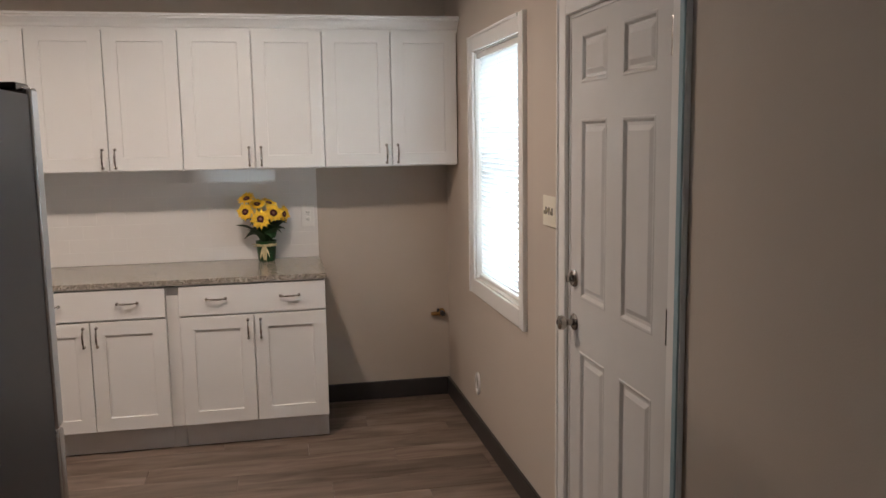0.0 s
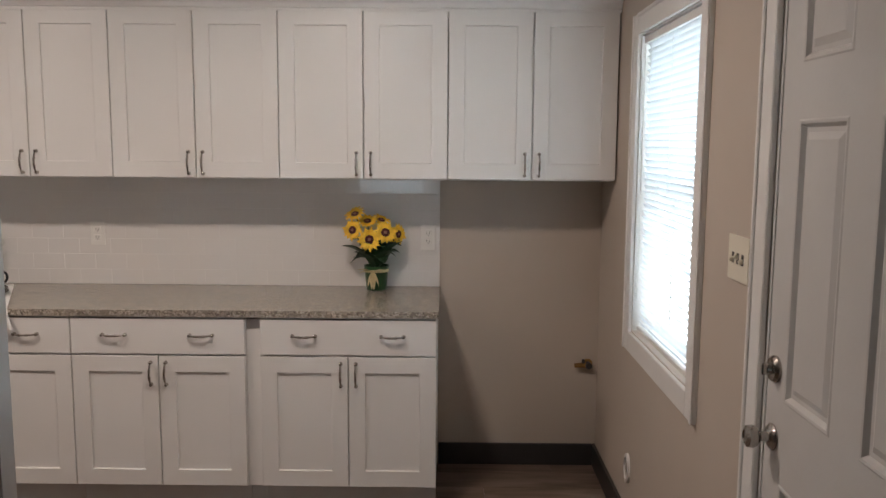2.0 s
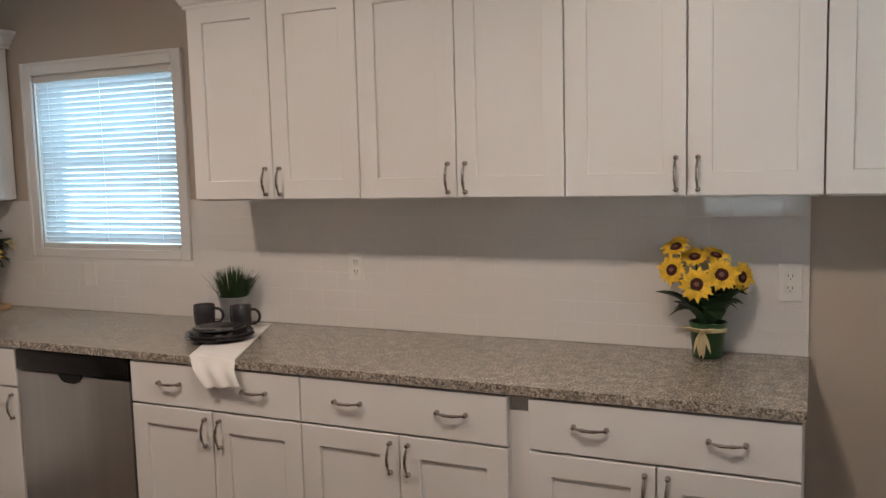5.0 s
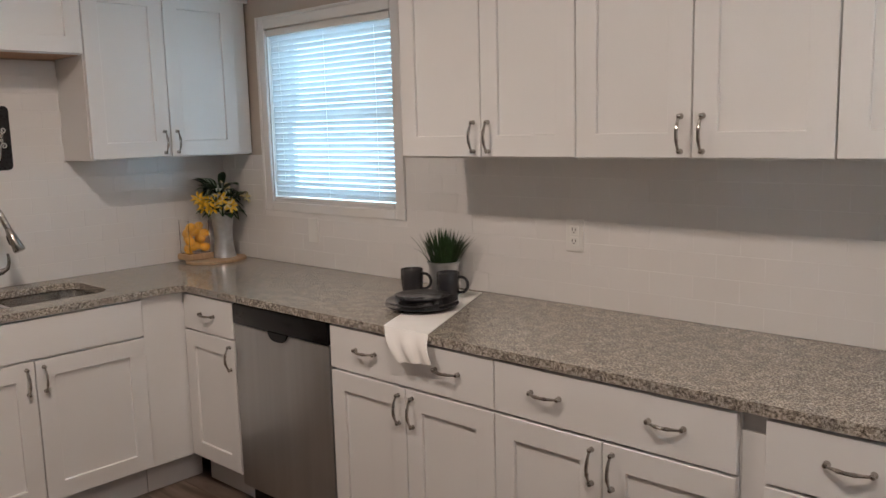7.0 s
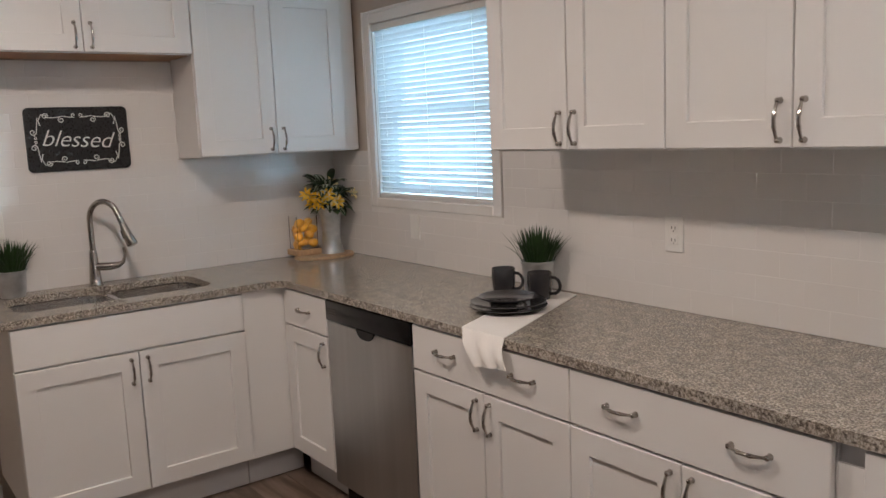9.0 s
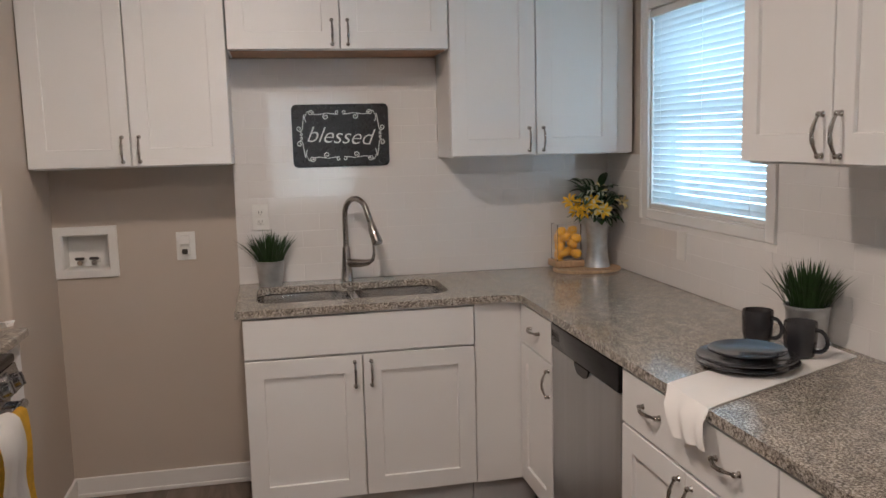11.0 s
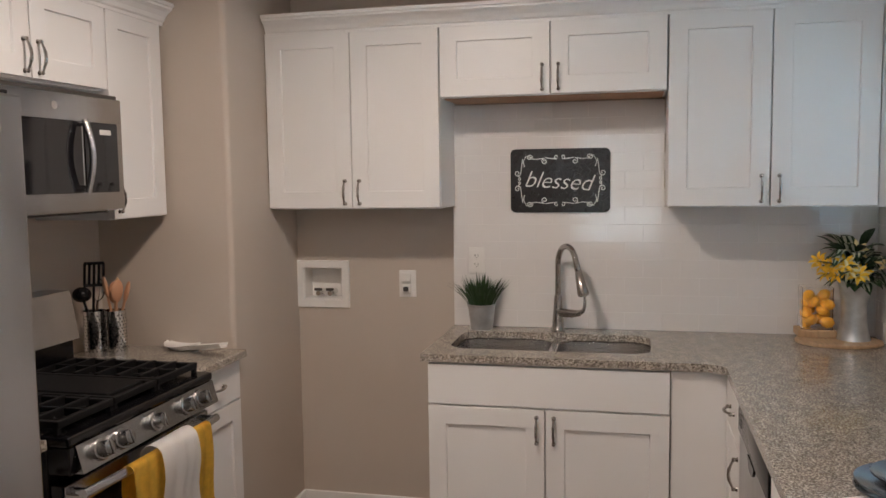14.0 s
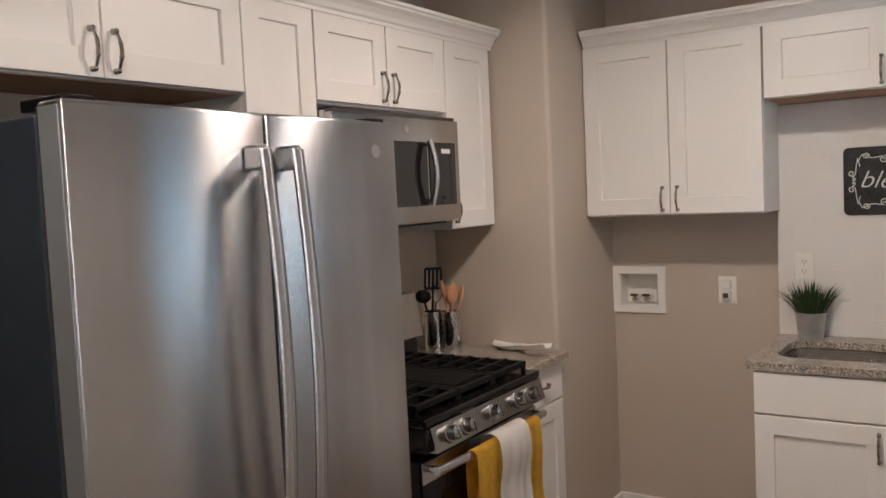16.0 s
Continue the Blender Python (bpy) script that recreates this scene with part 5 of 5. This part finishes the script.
# ---- plates, outlets and small fixtures ----
def outlet(m, label, w=0.072, h=0.116, kind="duplex"):
    """Wall plate; local x along the wall, -y into the room, centred."""
    c = thing("wall_outlet" if kind != "switch" else "light_switch", m, label, "outlet" if kind != "switch" else "switch")
    mat = IVORY if kind == "switch" else PLASTIC
    part("plate", boxm(-w / 2, w / 2, -0.006, 0, -h / 2, h / 2, 0.002, 2), mat, c)
    if kind == "switch":
        for i, x in enumerate((-0.035, 0.0, 0.035)):
            t = part("toggle", boxm(-0.005, 0.005, -0.018, -0.004, -0.006, 0.006, 0.002), mat, c)
            t.matrix_basis = pose(x, 0, 0.0, (25, -25, 25)[i])
            part("slot", boxm(x - 0.008, x + 0.008, -0.0066, -0.0058, -0.014, 0.014), GREYSLOT, c)
    elif kind == "duplex":
        for z in (-0.020, 0.020):
            f = part("socket", boxm(-0.017, 0.017, -0.0085, -0.005, z - 0.015, z + 0.015, 0.003, 2), PLASTIC, c)
            bm = bmesh.new()
            box(bm, -0.008, -0.0055, -0.0092, -0.008, z - 0.003, z + 0.007)
            box(bm, 0.0055, 0.008, -0.0092, -0.008, z - 0.003, z + 0.006)
            box(bm, -0.002, 0.002, -0.0092, -0.008, z - 0.011, z - 0.007)
            part("slots", bm, GREYSLOT, f)
    return c


NT, WT = YB - 0.0115, XL + 0.0115
outlet(pose(-1.362, NT, 1.168), "white duplex outlet on the tiled wall")
outlet(pose(0.268, NT, 1.160), "white duplex outlet at the tile's end", 0.074, 0.126)
outlet(pose(-2.837, NT, 1.092), "white blank wall plate below the window", kind="blank")
outlet(pose(WT, 3.148, 1.212, 0, 0, 90), "white duplex outlet behind the potted grass")
outlet(pose(XR - 0.001, 2.848, 1.325, 0, 0, -90), "ivory triple toggle switch plate beside the door", 0.148, 0.118, "switch")

c = thing("laundry_box", pose(XL, 2.41, 1.092, 0, 0, 90), "white recessed washer supply box with two valves", "laundry box")
bm = bmesh.new()
def lb(hx, hz, y):
    return [(-hx, y, -hz), (hx, y, -hz), (hx, y, hz), (-hx, y, hz)]
rings(bm, [lb(0.131, 0.111, 0.0), lb(0.131, 0.111, -0.008), lb(0.128, 0.108, -0.012), lb(0.097, 0.077, -0.012), lb(0.090, 0.071, 0.0), lb(0.088, 0.069, 0.085)], True, False)
bm.faces.new([v for v in bm.verts][-4:])
part("housing", bm, PLASTIC, c)
for x in (-0.030, 0.028):
    v = part("valve", tube(bmesh.new(), [(x, 0.085, -0.045), (x, 0.02, -0.045), (x, 0.005, -0.047)], [0.014, 0.014, 0.011], 12), CHROME, c, "chrome washer valve", True)
    part("valve_lever", boxm(x - 0.018, x + 0.020, 0.0, 0.012, -0.034, -0.022, 0.003), GREYSLOT, v)
c = thing("gas_outlet_plate", pose(XL, 2.823, 1.10, 0, 0, 90), "white plate with plugged appliance outlet", "outlet")
part("plate", boxm(-0.040, 0.040, -0.006, 0, -0.062, 0.062, 0.002, 2), PLASTIC, c)
part("socket", boxm(-0.024, 0.018, -0.022, -0.006, 0.008, 0.046, 0.004, 2), PLASTIC, c)
part("socket", boxm(-0.024, 0.018, -0.022, -0.006, -0.042, -0.004, 0.004, 2), PLASTIC, c)
part("plug", boxm(-0.016, 0.008, -0.030, -0.021, -0.034, -0.012, 0.003), GREYSLOT, c)

c = thing("gas_valve", pose(1.046, YB, 0.526), "brass gas stub-out valve on the wall", "valve")
part("flange", lathe(bmesh.new(), [(0.026, 0), (0.024, 0.006), (0.012, 0.008), (0.011, 0.03)], 18), BRASS, c, "", True).matrix_basis = pose(0.025, 0, 0, 90)
part("pipe", tube(bmesh.new(), [(0.025, -0.025, 0), (0.0, -0.028, 0), (-0.045, -0.028, -0.002)], [0.014, 0.013, 0.010], 12), BRASS, c, "", True)
part("valve_key", boxm(-0.008, 0.006, -0.036, -0.020, 0.008, 0.030, 0.003), GREYSLOT, c)
part("cap", tube(bmesh.new(), [(0.022, -0.02, 0), (0.026, -0.05, 0)], [0.018, 0.016], 12), DARKBASE, c, "", True)

c = thing("wall_pass_through", pose(XR - 0.001, 4.03, 0.29, 0, 0, -90), "small white oval pipe opening low on the wall", "wall plate")
bm = bmesh.new()
rings(bm, [[(r * 0.040 * math.cos(a * math.pi / 12), y * 1.8, r * 0.062 * math.sin(a * math.pi / 12)) for a in range(24)] for r, y in ((1, 0), (1, -0.006), (0.78, -0.007), (0.72, -0.002))], True, False)
part("ring", bm, PLASTIC, c, "", True)
part("opening", tube(bmesh.new(), [(0, 0.001, 0), (0, -0.0015, 0)], 0.024, 16), GREYSLOT, c)

# ---- tiles, planks ----
def tile_mesh(w, h):
    bm = boxm(0, w, -0.008, 0, 0, h)
    top = [e for e in bm.edges if max(v.co.y for v in e.verts) < -0.007]
    bmesh.ops.bevel(bm, geom=top, offset=0.0008, segments=1, affect="EDGES")
    return mesh_of(bm, TILE, False, "tile")


TILES = {}


def tile_field(parent, m, x0, x1, z0, zmax, blocked, shift=0.0):
    """Running-bond 3 by 6 inch glazed tiles on a wall; blocked: (x0, x1, z0) openings from z0 up; zmax(x): upper edge."""
    pw, ph, j = 0.1545, 0.0762, 0.0016
    row, z = 0, z0
    while z < 1.93:
        x = x0 - (pw / 2 if row % 2 else 0) - shift
        while x < x1 - 0.004:
            a, b = max(x, x0), min(x + pw, x1)
            lo, hi = z, z + ph
            spans = [(a, b)]
            for bx0, bx1, bz in blocked:
                if hi > bz + 0.03:
                    nxt = []
                    for p, q in spans:
                        if p < bx0:
                            nxt.append((p, min(q, bx0)))
                        if q > bx1:
                            nxt.append((max(p, bx1), q))
                    spans = nxt
            for p, q in spans:
                if q - p < 0.012:
                    continue
                top = zmax((p + q) / 2)
                hh = min(hi, top) - lo
                if hh < 0.012:
                    continue
                key = (round(q - p - j, 4), round(hh - j, 4))
                if key not in TILES:
                    TILES[key] = tile_mesh(*key)
                t = part("tile", TILES[key], None, parent)
                t.matrix_basis = m @ pose(p + j / 2, 0, lo + j / 2, random.uniform(-0.14, 0.14), 0, random.uniform(-0.14, 0.14))
            x += pw
        row, z = row + 1, z + ph


wall_tiles = thing("backsplash_north", pose(0, YB - 0.002, 0), "white glazed subway tile backsplash over the long counter", "backsplash", kind="structure")
part("grout_bed", boxm(XL + 0.002, 0.325, -0.0093, 0, ZTOP + 0.001, W2[2] - 0.045), GROUT, wall_tiles)
part("grout_bed", boxm(W2[1] + 0.063, 0.325, -0.0093, 0, W2[2] - 0.045, 1.445), GROUT, wall_tiles)
part("grout_bed", boxm(XL + 0.002, W2[0] - 0.063, -0.0093, 0, W2[2] - 0.045, 1.445), GROUT, wall_tiles)
tile_field(wall_tiles, pose(0, -0.002, 0), XL + 0.012, 0.325, ZTOP + 0.001, lambda x: 1.447, [(W2[0] - 0.063, W2[1] + 0.063, W2[2] - 0.045 - 0.03)], 0.04)
wall_tiles = thing("backsplash_west", pose(XL + 0.002, 0, 0, 0, 0, 90), "white glazed subway tile backsplash behind the sink", "backsplash", kind="structure")
part("grout_bed", boxm(3.042, YB - 0.012, -0.0093, 0, ZTOP + 0.001, 1.445), GROUT, wall_tiles)
part("grout_bed", boxm(3.058, 3.955, -0.0093, 0, 1.445, 1.895), GROUT, wall_tiles)
tile_field(wall_tiles, pose(0, -0.002, 0), 3.042, YB - 0.012, ZTOP + 0.001, lambda y: 1.898 if 3.058 < y < 3.955 else 1.447, [], 0.02)

PLANKS = {}
pw, pl = 0.182, 1.22
y, row = YS + 0.002, 0
while y < YB - 0.01:
    b = min(y + pw, YB - 0.002)
    x = XL - (row * 0.437) % pl
    while x < XR:
        a, e = max(x, XL + 0.002), min(x + pl, XR - 0.002)
        if e - a > 0.02:
            key = (round(e - a - 0.0012, 3), round(b - y - 0.0012, 3))
            if key not in PLANKS:
                bm = boxm(0, key[0], 0, key[1], -0.0079, 0)
                bmesh.ops.bevel(bm, geom=[q for q in bm.edges if min(v.co.z for v in q.verts) > -0.001], offset=0.0012, segments=1, affect="EDGES")
                PLANKS[key] = mesh_of(bm, PLANK, False, "plank")
            part("plank", PLANKS[key], None, floor).location = (a, y, 0)
        x += pl
    y, row = y + pw, row + 1
